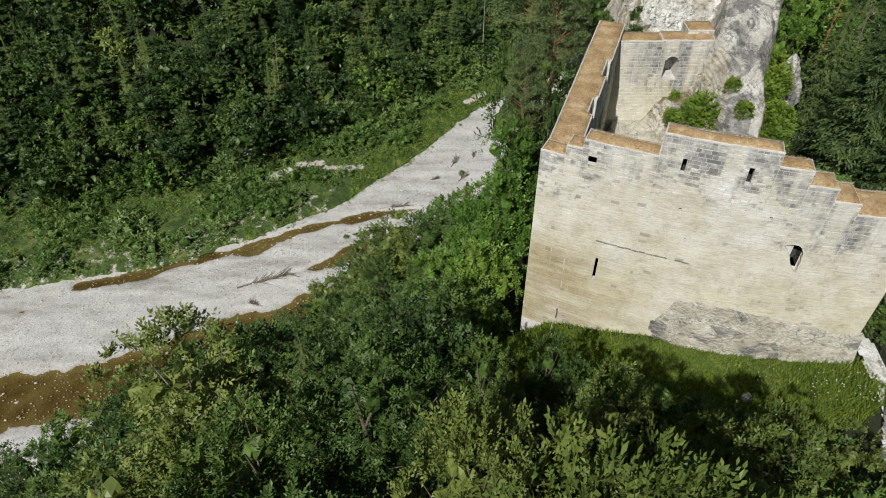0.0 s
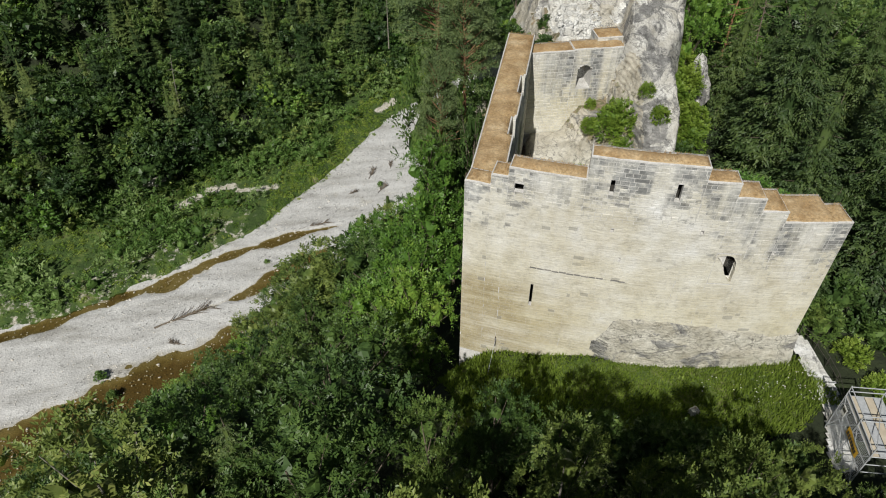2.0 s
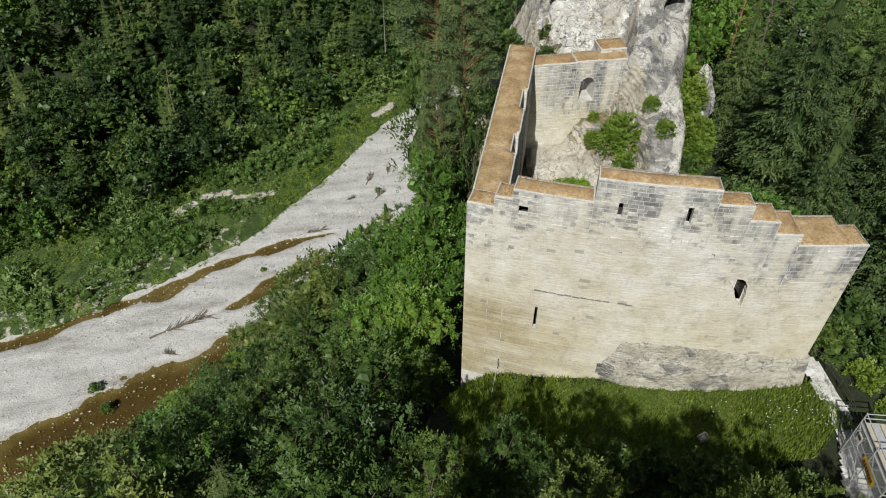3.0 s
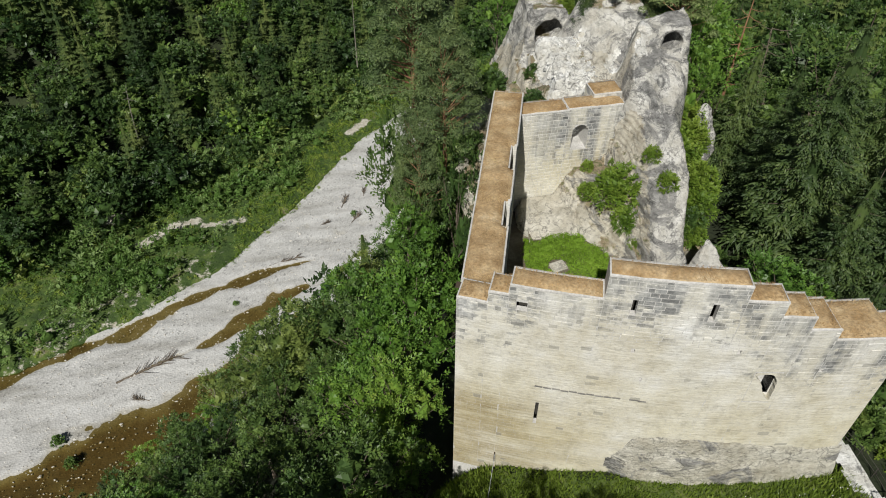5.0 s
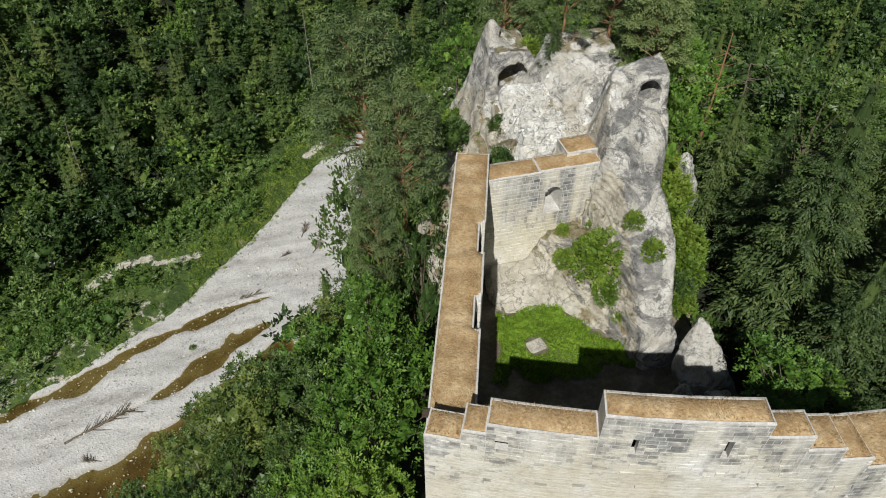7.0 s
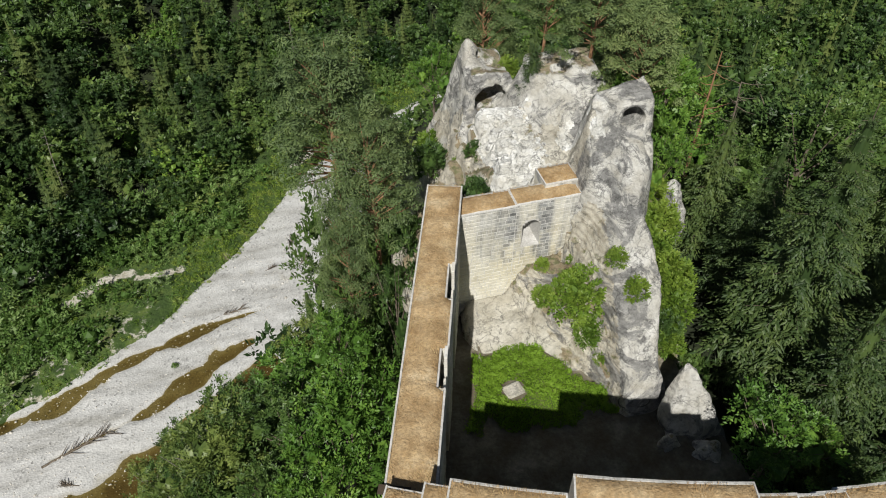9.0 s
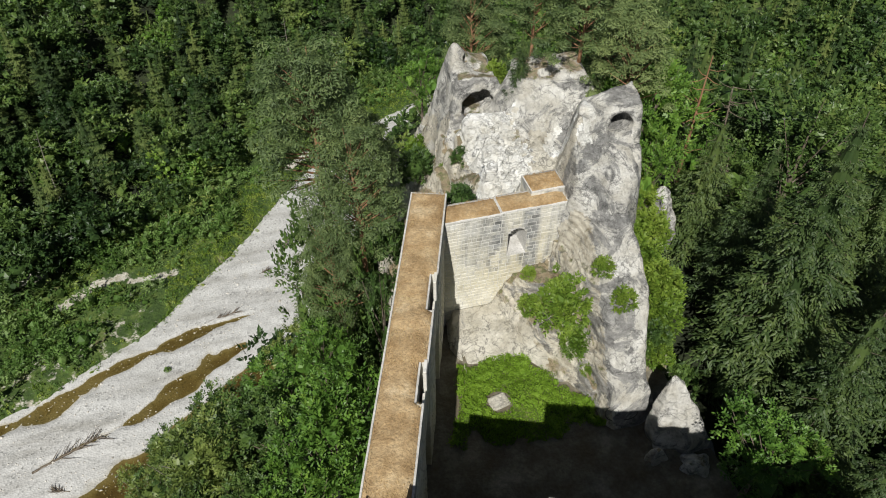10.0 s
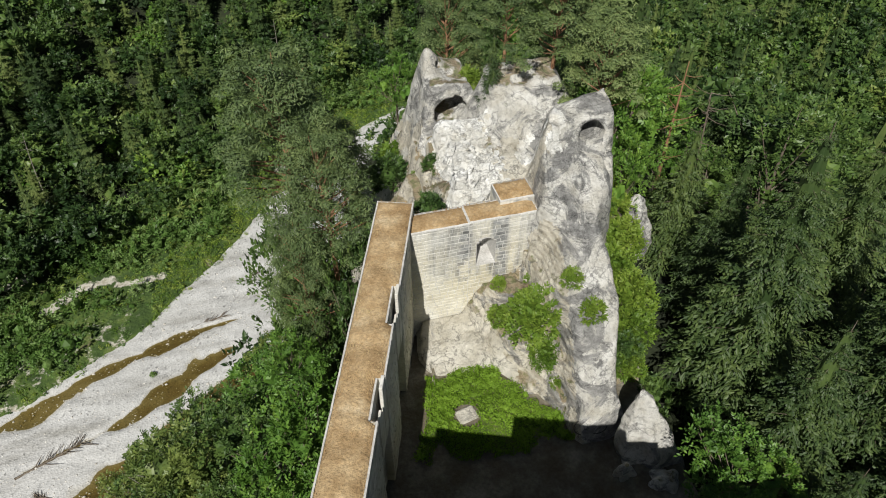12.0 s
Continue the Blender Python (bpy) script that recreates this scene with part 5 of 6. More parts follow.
# ---- trees that stand by the castle ----
TREES = [  # kind, which, x, y, foot, top, width
    ("pine", 0, 11.0, 82.0, 79.0, 98.5, 1.0), ("pine", 0, 13.6, 78.0, 76.5, 93.5, 0.85), ("pine", 1, 31.2, 84.0, 92.0, 101.0, 1.1), ("pine", 1, 37.4, 77.0, 88.0, 99.0, 1.0), ("pine", 1, 35.0, 82.0, 91.0, 102.0, 1.1),
    ("pine", 0, 28.5, 93.0, 82.0, 97.0, 0.9), ("pine", 0, 10.6, 76.6, 68.0, 86.0, 0.6), ("pine", 1, 16.0, 86.0, 76.0, 88.0, 0.9), ("broad", 3, 23.0, 92.5, 80.0, 92.0, 0.8),
    ("spruce", 0, 42.5, 57.5, None, 101.5, 1.0), ("spruce", 1, 40.2, 49.5, None, 93.0, 1.0), ("spruce", 0, 48.0, 50.0, None, 99.0, 1.0), ("spruce", 0, 52.0, 62.0, None, 98.0, 1.0), ("spruce", 1, 46.0, 44.0, None, 92.0, 1.1),
    ("spruce", 1, 38.6, 43.5, None, 88.0, 1.0), ("broad", 3, 34.1, 47.6, 76.0, 86.9, 1.25), ("broad", 0, 55.5, 74.0, None, 92.0, 1.0), ("broad", 1, 60.0, 80.0, None, 89.0, 1.1), ("spruce", 1, 56.0, 55.0, None, 93.0, 1.1),
    ("near", 0, 9.8, 22.6, None, 92.6, 0.62), ("near", 0, -16.8, 27.5, None, 91.8, 0.95), ("near", 1, -4.3, 24.0, None, 92.4, 0.95), ("near", 2, 0.6, 17.6, None, 98.6, 0.6),
    ("near", 0, 14.8, 21.0, None, 91.6, 0.52), ("near", 2, 18.7, 21.5, None, 91.6, 0.55), ("near", 1, 12.0, 17.5, None, 89.0, 0.6), ("near", 2, 20.8, 18.5, None, 88.0, 0.6),
    ("near", 0, 23.3, 21.0, None, 90.2, 0.55), ("near", 0, 28.0, 19.5, None, 87.0, 0.6), ("near", 1, -10.5, 22.0, None, 91.0, 0.9), ("near", 1, -17.5, 36.5, None, 80.0, 1.0), ("broad", 1, 3.2, 35.0, None, 78.0, 0.7),
    ("broad", 1, -1.5, 46.5, None, 74.5, 1.0), ("near", 1, -7.0, 37.0, None, 80.0, 1.0), ("broad", 1, 8.0, 33.0, None, 79.0, 0.7), ("broad", 3, 8.0, 71.0, 65.0, 79.0, 0.8),
    ("broad", 3, 7.4, 65.6, None, 74.5, 0.85), ("broad", 3, 4.4, 60.9, None, 72.2, 0.85), ("broad", 3, 4.4, 56.4, None, 72.0, 0.8), ("broad", 3, 0.6, 58.4, None, 69.2, 0.9), ("broad", 3, 2.8, 51.4, None, 69.5, 0.8), ("broad", 3, 4.6, 47.6, None, 71.5, 0.75), ("broad", 3, 0.4, 44.5, None, 70.0, 0.8), ("broad", 3, 8.6, 69.6, None, 76.0, 0.7), ("broad", 2, -6.0, 82.5, None, 55.0, 1.25), ("broad", 2, -9.6, 81.0, None, 53.4, 1.1), ("broad", 2, -16.4, 83.0, None, 43.6, 1.2), ("broad", 2, 3.9, 103.0, None, 43.6, 1.0), ("broad", 0, -2.5, 71.5, None, 56.5, 1.0),
    # tops 94 to 97 at y 9 to 12.5: unseen, added to shade the meadow
    ("near", 0, -14.0, 10.0, None, 96.0, 1.0), ("near", 1, -6.0, 9.0, None, 97.0, 1.0), ("near", 2, 1.0, 9.5, None, 97.0, 1.0), ("near", 0, 3.4, 9.6, None, 108.6, 0.42), ("near", 0, 6.2, 10.0, None, 107.5, 0.42), ("near", 2, 9.0, 10.5, None, 104.0, 0.6), ("near", 0, 14.5, 16.0, None, 97.0, 0.6),
    ("near", 1, 19.5, 10.5, None, 96.0, 1.1), ("near", 2, 25.0, 11.5, None, 95.0, 1.1), ("near", 1, 31.5, 12.5, None, 94.0, 1.1), ("near", 1, 35.5, 19.0, None, 84.0, 1.0), ("near", 1, 3.0, 27.6, None, 90.0, 0.55), ("near", 1, 7.2, 28.6, None, 89.0, 0.6), ("near", 1, 24.0, 25.5, None, 80.0, 0.7), ("near", 1, 11.2, 28.4, None, 86.0, 0.6),
    ("broad", 1, -10.0, 99.0, None, 35.5, 1.1), ("broad", 2, -4.0, 88.0, None, 46.0, 1.1), ("broad", 0, 0.5, 80.0, None, 56.0, 1.1), ("broad", 3, 3.0, 90.5, None, 52.0, 1.1),
    ("broad", 1, -12.0, 88.0, None, 41.0, 1.1), ("broad", 1, -18.0, 97.0, None, 30.0, 1.1), ("broad", 0, 9.0, 110.0, None, 37.0, 1.1),
    ("broad", 0, 37.6, 53.5, 73.0, 81.0, 0.8), ("broad", 3, 40.5, 79.5, 74.0, 96.0, 0.75), ("broad", 3, 44.5, 84.0, 72.0, 92.0, 1.0), ("broad", 3, 38.8, 73.0, 76.0, 92.5, 0.65), ("spruce", 1, 29.4, 82.0, 89.0, 96.8, 0.75), ("broad", 3, 48.5, 87.0, None, 90.0, 1.0), ("pine", 1, 41.5, 88.0, 80.0, 97.0, 1.2),
    ("near", 2, 39.0, 47.2, 73.0, 82.0, 1.0), ("broad", 0, 46.2, 78.4, None, 82.5, 0.7), ("broad", 0, 13.5, 83.0, None, 86.0, 0.5), ("broad", 1, 14.4, 75.5, None, 85.0, 0.4), ("broad", 1, 11.5, 77.5, None, 82.0, 0.45),
]
for kind, i, x, y, foot, top, wide in TREES:
    plant_to(kind, i, x, y, top, wide, foot)

# hazel thicket between the front trees and the meadow
r = np.random.default_rng(91)
for k in range(34):
    x = 6.5 + 25.0 * ((k * 0.618) % 1.0)
    y = 23.5 + 8.0 * ((k * 0.382 + 0.13 * (k % 5)) % 1.0) - 0.05 * (x - 18)
    plant("shrub", 1, x, y, None, float(r.uniform(0.9, 1.5)), group="shrubs below the meadow")

# slope woods
r = np.random.default_rng(17)
placed = [(t[2], t[3]) for t in TREES]


def free(x, y, gap):
    return all((x - a) ** 2 + (y - b) ** 2 > gap * gap for a, b in placed)


def wanted(x, y):
    rt = float(along(BANK_R, np.array(x), np.array(y)))
    if rt < 1.5 or (x > -3 and 36 < y < 51):
        return None
    if 5 < x < 37 and 26 < y < 74 and y > 45 - (x - 8) * 0.4 - 14:       # castle and its meadow
        return None
    if 15 < x < 43 and 60 < y < 95:                                      # the crag
        return None
    if x - 36 < 3 and 25 < y < 60 and x > 30:
        return None
    if y < 14 or (x > 5 and y < 36) or x > 32 + 0.72 * (y - 10) or x < -22 - 1.2 * (y - 15):
        return None
    return rt


n = 0
for turn_ in range(9000):
    x, y = (r.uniform(-45, 14), r.uniform(34, 126)) if turn_ < 4000 and n < 125 else (r.uniform(-60, 66), r.uniform(14, 122))
    rt = wanted(x, y)
    if rt is None or not free(x, y, 6.4 if x < 36 else 5.4):
        continue
    placed.append((x, y))
    n += 1
    if n > 150:
        break
    k = r.random()
    if x > 36:
        kind, i = ("spruce", int(r.integers(0, 2))) if k < 0.66 else ("broad", int(r.choice([0, 1, 1, 3])))
    else:
        kind, i = ("spruce", 1) if k < 0.06 else ("broad", int(r.choice([0, 0, 1, 1, 2, 3])))
    s = (r.uniform(0.85, 1.15) if x < 36 else r.uniform(0.7, 1.0)) * (0.8 if rt < 25 else 1.0)
    plant(kind, i, x, y, None, s, r.uniform(0.9, 1.1), group=kind + " trees on the slopes")


# ---- far woods ----
def far_proto(kind, k):
    """Leaves and inner hull of one tree or bush of the far bank."""
    if kind == "spruce":
        a, _, c = spruce_leaves(k, 22, (7.4, 6.2, 8.4)[k % 3], 15, 8, 6)
        return a, c
    if kind == "spruce_far":
        a, _, c = spruce_leaves(k, 22, (7.6, 6.4, 8.6)[k % 3], 10, 7, 3)
        return a, c
    if kind == "broad":
        return broad_parts(k, 13, 9.5, 64, 3, 4, 0.38, spread=0.11, bare=0.08, fine=False)[2:]
    if kind == "broad_far":
        return broad_parts(k, 14, 9.5, 38, 3, 3, 0.55, spread=0.12, bare=0.08, fine=False)[2:]
    r = np.random.default_rng(k)
    if kind == "herb":
        return foliage(r, unit(r, 5) * [0.7, 0.7, 0.2] + [0, 0, 0.45], np.full(5, 0.45), 10, 0.17, 0.4), None
    if kind == "scrub":
        return foliage(r, unit(r, 9) * [1.1, 1.1, 0.7] + [0, 0, 0.9], r.uniform(0.4, 0.8, 9), 13, 0.23, 0.4), None
    n = 9 if kind == "under" else 20
    d = unit(r, n)
    d[:, 2] = np.abs(d[:, 2])
    core = inner_crown(r, [np.array([0, 0, 0.9])], [np.array([0.65, 0.65, 0.5])], False)
    return sprays(r, d * [1.1, 1.1, 0.9] + [0, 0, 0.9], r.uniform(0.4, 0.75, n), d, 3, 3, 0.24 if kind == "under" else 0.21, 0.45), core


def far_woods(name, kinds, xs, ys, step, keep, label, mat, seed, span=(0.85, 1.45), category="forest", tones=0.22):
    r = np.random.default_rng(seed)
    protos = [far_proto(kind, k) for kind, k in kinds]
    out, inner, inner_f, tone, tone_in = [], [], [], [], []
    base = 0
    for gx_ in np.arange(*xs, step):
        for gy_ in np.arange(*ys, step):
            x, y = gx_ + r.uniform(-0.48, 0.48) * step, gy_ + r.uniform(-0.48, 0.48) * step
            if not in_view(x, y) or not keep(x, y, r):
                continue
            p, core = protos[r.integers(0, len(protos))]
            a, s, w = r.uniform(0, 6.28), r.uniform(*span), r.uniform(0.8, 1.25)
            ca, sa = math.cos(a), math.sin(a)
            tip = r.normal(0, 0.04, 2)
            foot = np.array([x, y, float(ground_z(x, y)) - 0.3])
            own = r.normal(0, tones)

            def stand_up(p):
                return np.stack([(ca * p[:, 0] - sa * p[:, 1]) * w + tip[0] * p[:, 2], (sa * p[:, 0] + ca * p[:, 1]) * w + tip[1] * p[:, 2], p[:, 2]], -1) * s + foot
            out.append(stand_up(p))
            tone.append(np.full(len(p), own))
            if core is not None:
                inner.append(stand_up(core[0]))
                inner_f.append(core[1] + base)
                tone_in.append(np.full(len(core[0]), own))
                base += len(core[0])
    me = leaf_mesh(name, np.concatenate(out), mat, (np.concatenate(inner), np.concatenate(inner_f)) if inner else None)
    me.attributes.new("tone", "FLOAT", "POINT").data.foreach_set("value", np.concatenate(tone + tone_in).astype(np.float32))
    return tagged(part(name, me), label, category, "", "stuff")


def in_view(x, y):
    """A wide wedge of the valley ahead of the walk."""
    return -62 - 0.47 * y < x < 45 + 0.88 * y


def left_of(x, y):
    return -float(along(BANK_L, np.array(x), np.array(y)))


def far_right(x, y):
    return float(along(BANK_R, np.array(x), np.array(y))) > (4 if x < 100 else 0.5) and (y > 120 or x > 66)


def open_bend(x, y):
    """The low bushes where the river shows again behind the spur."""
    return 22 < x < 62 and 145 < y < 222 and x < 0.25 * y + 6


def stand(x, y):
    """Patchwork of the woods: above 0 spruce, below 0 broad-leaved."""
    return float(rough(np.array(x * 0.05), np.array(y * 0.05), 3.0, 2)) + 0.08


def open_sand(x, y):
    return float(sand_at(np.array(x), np.array(y)))


def edge(x):
    """Where the closed woods begin, in metres from the bank."""
    return 27 - 12 * float(ramp(x, -42, -12)) - 13 * float(ramp(x, 40, 70))


NEAR_WOODS = 78
far_woods("spruce_forest", [("spruce", 1), ("spruce", 2), ("spruce", 3)], (-190, 120), (90, 300), 5.4,
          lambda x, y, r: edge(x) + 10 < left_of(x, y) < NEAR_WOODS and r.random() < (0.42 if stand(x, y) > 0 else 0.12),
          "dark spruce forest on the far valley side", M_NEEDLE, 5, (0.5, 1.1))
far_woods("high_spruce_forest", [("spruce_far", 1), ("spruce_far", 2), ("spruce_far", 3)], (-210, 300), (60, 300), 5.8,
          lambda x, y, r: (left_of(x, y) >= NEAR_WOODS and r.random() < (0.42 if stand(x, y) > 0 else 0.12)) or (far_right(x, y) and not open_bend(x, y) and r.random() < 0.3),
          "distant dark spruce forest high on the slope", M_NEEDLE, 15, (0.5, 1.2))
far_woods("mixed_forest", [("broad", 1), ("broad", 2), ("broad", 3)], (-190, 120), (90, 290), 5.8,
          lambda x, y, r: edge(x) < left_of(x, y) < NEAR_WOODS and r.random() < (0.42 if stand(x, y) > 0 else 0.68),
          "green mixed forest on the far valley side", M_BROAD, 6, (0.7, 1.45))
far_woods("high_mixed_forest", [("broad_far", 1), ("broad_far", 2), ("broad_far", 3)], (-210, 300), (60, 300), 6.2,
          lambda x, y, r: ((left_of(x, y) >= NEAR_WOODS or (x > 110 and left_of(x, y) > 2)) and r.random() < (0.40 if stand(x, y) > 0 else 0.68)) or (far_right(x, y) and not open_bend(x, y) and r.random() < 0.6),
          "distant green mixed forest high on the slope", M_BROAD, 16, (0.7, 1.5))
far_woods("light_forest", [("broad_far", 4), ("broad_far", 5)], (-200, 280), (90, 290), 6.4,
          lambda x, y, r: ((left_of(x, y) > edge(x) and stand(x + 40, y) < 0.15) or far_right(x, y) and not open_bend(x, y)) and r.random() < 0.22,
          "scattered light green trees among the darker woods", M_LIME, 26, (0.45, 1.0))
far_woods("understory", [("under", 11), ("under", 12)], (-200, 240), (90, 270), 5.4,
          lambda x, y, r: (left_of(x, y) > edge(x) - 3 or far_right(x, y)) and r.random() < 0.8, "dark green bushes under the far trees", M_BROAD, 36, (1.6, 3.2), "bushes")
far_woods("willow_thicket", [("bush", 1), ("bush", 2), ("bush", 3)], (-160, 80), (95, 270), 3.9,
          lambda x, y, r: 6 - 4 * float(ramp(-x, 30, 50)) < left_of(x, y) < edge(x) + 8 and open_sand(x, y) < 0.05 and r.random() < (0.85 if stand(x * 2.2, y * 2.2) > 0.0 else 0.15),
          "grey-green willow thicket along the river bank", M_WILLOW, 7, (0.9, 2.7), "thicket")
far_woods("low_scrub", [("scrub", 6), ("scrub", 7)], (-160, 80), (95, 270), 1.9,
          lambda x, y, r: 0.8 < left_of(x, y) < 24 and open_sand(x, y) < 0.2 and r.random() < ((0.5 if stand(x * 3, y * 3) > 0.1 else 0.2) if x > -25 else (0.85 if stand(x * 3, y * 3) > -0.05 else 0.4)), "low grey-green scrub on the stony bank", M_WILLOW, 9, (0.3, 0.75), "scrub")
far_woods("bank_herbs", [("herb", 4), ("herb", 5)], (-150, 60), (95, 250), 1.25,
          lambda x, y, r: 0.4 < left_of(x, y) < 30 and open_sand(x, y) < 0.35 and r.random() < (0.95 if x > -26 and left_of(x, y) < 12 else 0.35 if left_of(x, y) > 16 else 0.12),
          "bright green grass and tall herbs along the gravel", M_HERB, 8, (0.7, 1.5), "herbs")

# ---- shrubs on the crag ----
for i, x, y, z, s in ((0, 27.2, 63.4, 81.2, 1.62), (0, 27.5, 61.2, 79.7, 0.95), (0, 34.0, 59.8, 77.8, 1.0), (0, 35.2, 61.8, 79.2, 1.3), (0, 35.8, 64.2, 80.4, 1.5), (0, 35.2, 66.6, 81.6, 1.3), (0, 36.8, 68.6, 82.4, 1.4), (0, 36.8, 71.4, 83.6, 1.3), (0, 38.2, 73.6, 83.6, 1.2), (0, 25.0, 65.0, 80.8, 0.7), (0, 30.6, 61.0, 84.0, 0.72), (0, 29.6, 62.9, 85.9, 0.6), (0, 27.9, 59.6, 78.6, 0.45), (0, 28.2, 66.8, 82.6, 0.45), (1, 21.4, 73.2, 85.6, 0.85), (0, 25.6, 67.3, 82.2, 0.45),
                      (1, 34.0, 60.5, 78.5, 0.9), (1, 35.6, 58.0, 75.0, 1.1),
                      (1, 37.6, 42.0, 74.0, 1.1), (1, 39.2, 39.8, 74.0, 1.3), (0, 40.5, 36.5, 73.5, 1.2), (1, 42.3, 42.0, 74.0, 1.5), (1, 39.5, 45.5, 74.2, 1.3), (0, 41.0, 33.0, 73.0, 1.2), (1, 43.5, 38.0, 73.0, 1.5),
                      (0, 20.0, 77.5, 80.0, 0.8), (0, 18.6, 74.6, 79.0, 0.9), (1, 17.0, 79.0, 76.5, 1.2), (0, 22.5, 81.0, 82.5, 0.9), (1, 20.5, 84.5, 80.5, 1.3), (0, 22.0, 88.5, 80.0, 1.4), (1, 23.3, 79.0, 86.0, 0.6), (0, 28.6, 86.0, 89.8, 0.8)):
    plant("shrub", i, x, y, z, s, group="shrubs on the crag")


# ---- rock foot of the front wall ----
def foot_sheet():
    us, k = np.arange(18.6, 35.3, 0.22), 26
    verts, faces = [], []
    for u in us:
        x, y, nx, ny = front_at(float(u))
        top = 78.9 - 0.11 * (u - 19.9) + 0.5 * float(rough(u * 0.5, 3.0, 1.0, 3)) - 4.0 * float(1 - ramp(u, 18.6, 20.4))
        base = 71.5
        for j in range(k + 1):
            f = j / k
            z = base + (top - base) * f
            out = 0.05 + 0.75 * (1 - f) ** 0.8 * float(ramp(u, 18.6, 21)) + 0.16 * float(rough(u * 0.8, z * 1.3, 5.0, 4)) * (1 - f)
            out += 0.22 * float(ramp(0.75 - f, 0.0, 0.12)) * float(ramp(u, 21.0, 24.5)) * (1 - 0.4 * f)
            if j == k:
                out = -0.02
            verts.append((x - nx * out, y - ny * out, z))
    n = k + 1
    for i in range(len(us) - 1):
        for j in range(k):
            a = i * n + j
            faces.append((a, a + n, a + n + 1, a + 1))
    return verts, faces


v, f = foot_sheet()
tagged(part("rock_foot", mesh_from("rock_foot", v, f, M_ROCK_FOOT, True)), "natural pale grey rock foot under the front wall", "rock", "", "structure")

# a thin course of dark stone
bm = bmesh.new()
for u in np.arange(13.2, 20.8, 0.55):
    if abs(math.sin(u * 3.7)) < 0.25:
        continue
    x, y, nx, ny = front_at(float(u))
    add_box(bm, (0.55, 0.14, 0.10), pose(x, y, 82.75 - 0.012 * (u - 13) + 0.03 * math.sin(u * 5), 0, 0, math.degrees(math.atan2(-nx, ny))))
part_bm("string_course", bm, M_SLATE, wall_front, "thin worn course of dark grey stone")


# ---- stub slabs in the side wall's niches ----
for k, (u, lab) in enumerate(((9.3, "upright window jamb"), (16.8, "upright window jamb"))):
    bm = bmesh.new()
    for du, w, h0, h1 in ((0.0, 0.22, 84.0, 89.15), (1.5, 0.16, 84.0, 88.0), (0.8, 0.14, 84.0, 87.0)):
        x, y, nx, ny = side_at(u + du)
        add_box(bm, (1.0 if du == 0 else 0.75, w, h1 - h0), pose(x + nx * 2.62, y + ny * 2.62, (h0 + h1) / 2, 0, 0, math.degrees(math.atan2(26.1, 9.2))))
    bmesh.ops.bevel(bm, geom=bm.edges[:], offset=0.03, segments=1, affect="EDGES")
    part_bm("jamb", bm, M_WALL, wall_side, lab)

# raised turf step at the back wall's end
v, f = wall_core(lambda u: (26.2 + u, 69.7, 0.0, 1.0), [(0.0, 2.9, 88.98, 2.3)], 87.5, [])
step = part("raised_step", mesh_from("raised_step", v, f, M_WALL), wall_back, "raised masonry step")
turf_cap(lambda u: (26.2 + u, 69.7, 0.0, 1.0), (0.0, 2.9, 88.98, 2.3), wall_back, 71)

# hatch openings in the wall tops, each drawn as a flat dark slab
for x, y, z, w, d, turn in ((9.0, 47.4, 89.22, 1.7, 0.55, -22), (26.4, 40.0, 91.99, 0.6, 0.45, -12)):
    bm = bmesh.new()
    add_box(bm, (w, d, 0.10), pose(x, y, z, 0, 0, turn))
    bmesh.ops.bevel(bm, geom=bm.edges[:], offset=0.02, segments=1, affect="EDGES")
    part_bm("hatch", bm, M_DARKWOOD, wall_front, "flat dark slab standing for a hatch opening")

# ---- path, railing, scaffold ----
PATH_LINE = [(36.0, 40.0), (36.7, 37.0), (36.7, 34.0), (36.0, 31.0), (34.5, 27.5)]


def path_z(x, y):
    return np.maximum(ground_z(x, y) + 0.18, 74.2 + 0.10 * (y - 31)) + 0.06 * rough(x * 0.9, y * 0.9, 2, 2)


v, q = sheet(np.arange(32, 40, 0.25), np.arange(26, 41, 0.25), path_z, lambda x, y: np.abs(along(PATH_LINE, x, y)) < 1.05 + 0.15 * rough(x * 0.7, y * 0.7, 4, 2))
tagged(part("footpath", mesh_from("footpath", v, q, M_ROCK_FRESH, True)), "pale trodden rock path along the castle's corner", "path", "", "structure")

rail = thing("railing", (37.6, 36, 75), "dark steel wire railing beside the path", "railing")
posts = [(37.2, 39.3), (37.75, 37.6), (37.85, 35.9), (37.7, 34.2), (37.2, 32.6), (36.6, 31.2)]
base = Vector((37.6, 36, 75))
tops = []
for x, y in posts:
    z = float(path_z(np.array(x), np.array(y))) - 0.2
    bm = bmesh.new()
    add_tube(bm, Vector((x, y, z)) - base, Vector((x, y, z + 1.25)) - base, 0.035)
    part_bm("post", bm, M_STEEL, rail)
    bm = bmesh.new()
    add_tube(bm, Vector((x + 0.55, y + 0.1, z)) - base, Vector((x, y, z + 0.85)) - base, 0.025)
    part_bm("brace", bm, M_STEEL, rail)
    tops.append(Vector((x, y, z)) - base)
for h in (0.65, 1.2):
    for a, b in zip(tops, tops[1:]):
        bm = bmesh.new()
        add_tube(bm, a + Vector((0, 0, h)), b + Vector((0, 0, h)), 0.022, None, 6)
        part_bm("rail", bm, M_STEEL, rail)

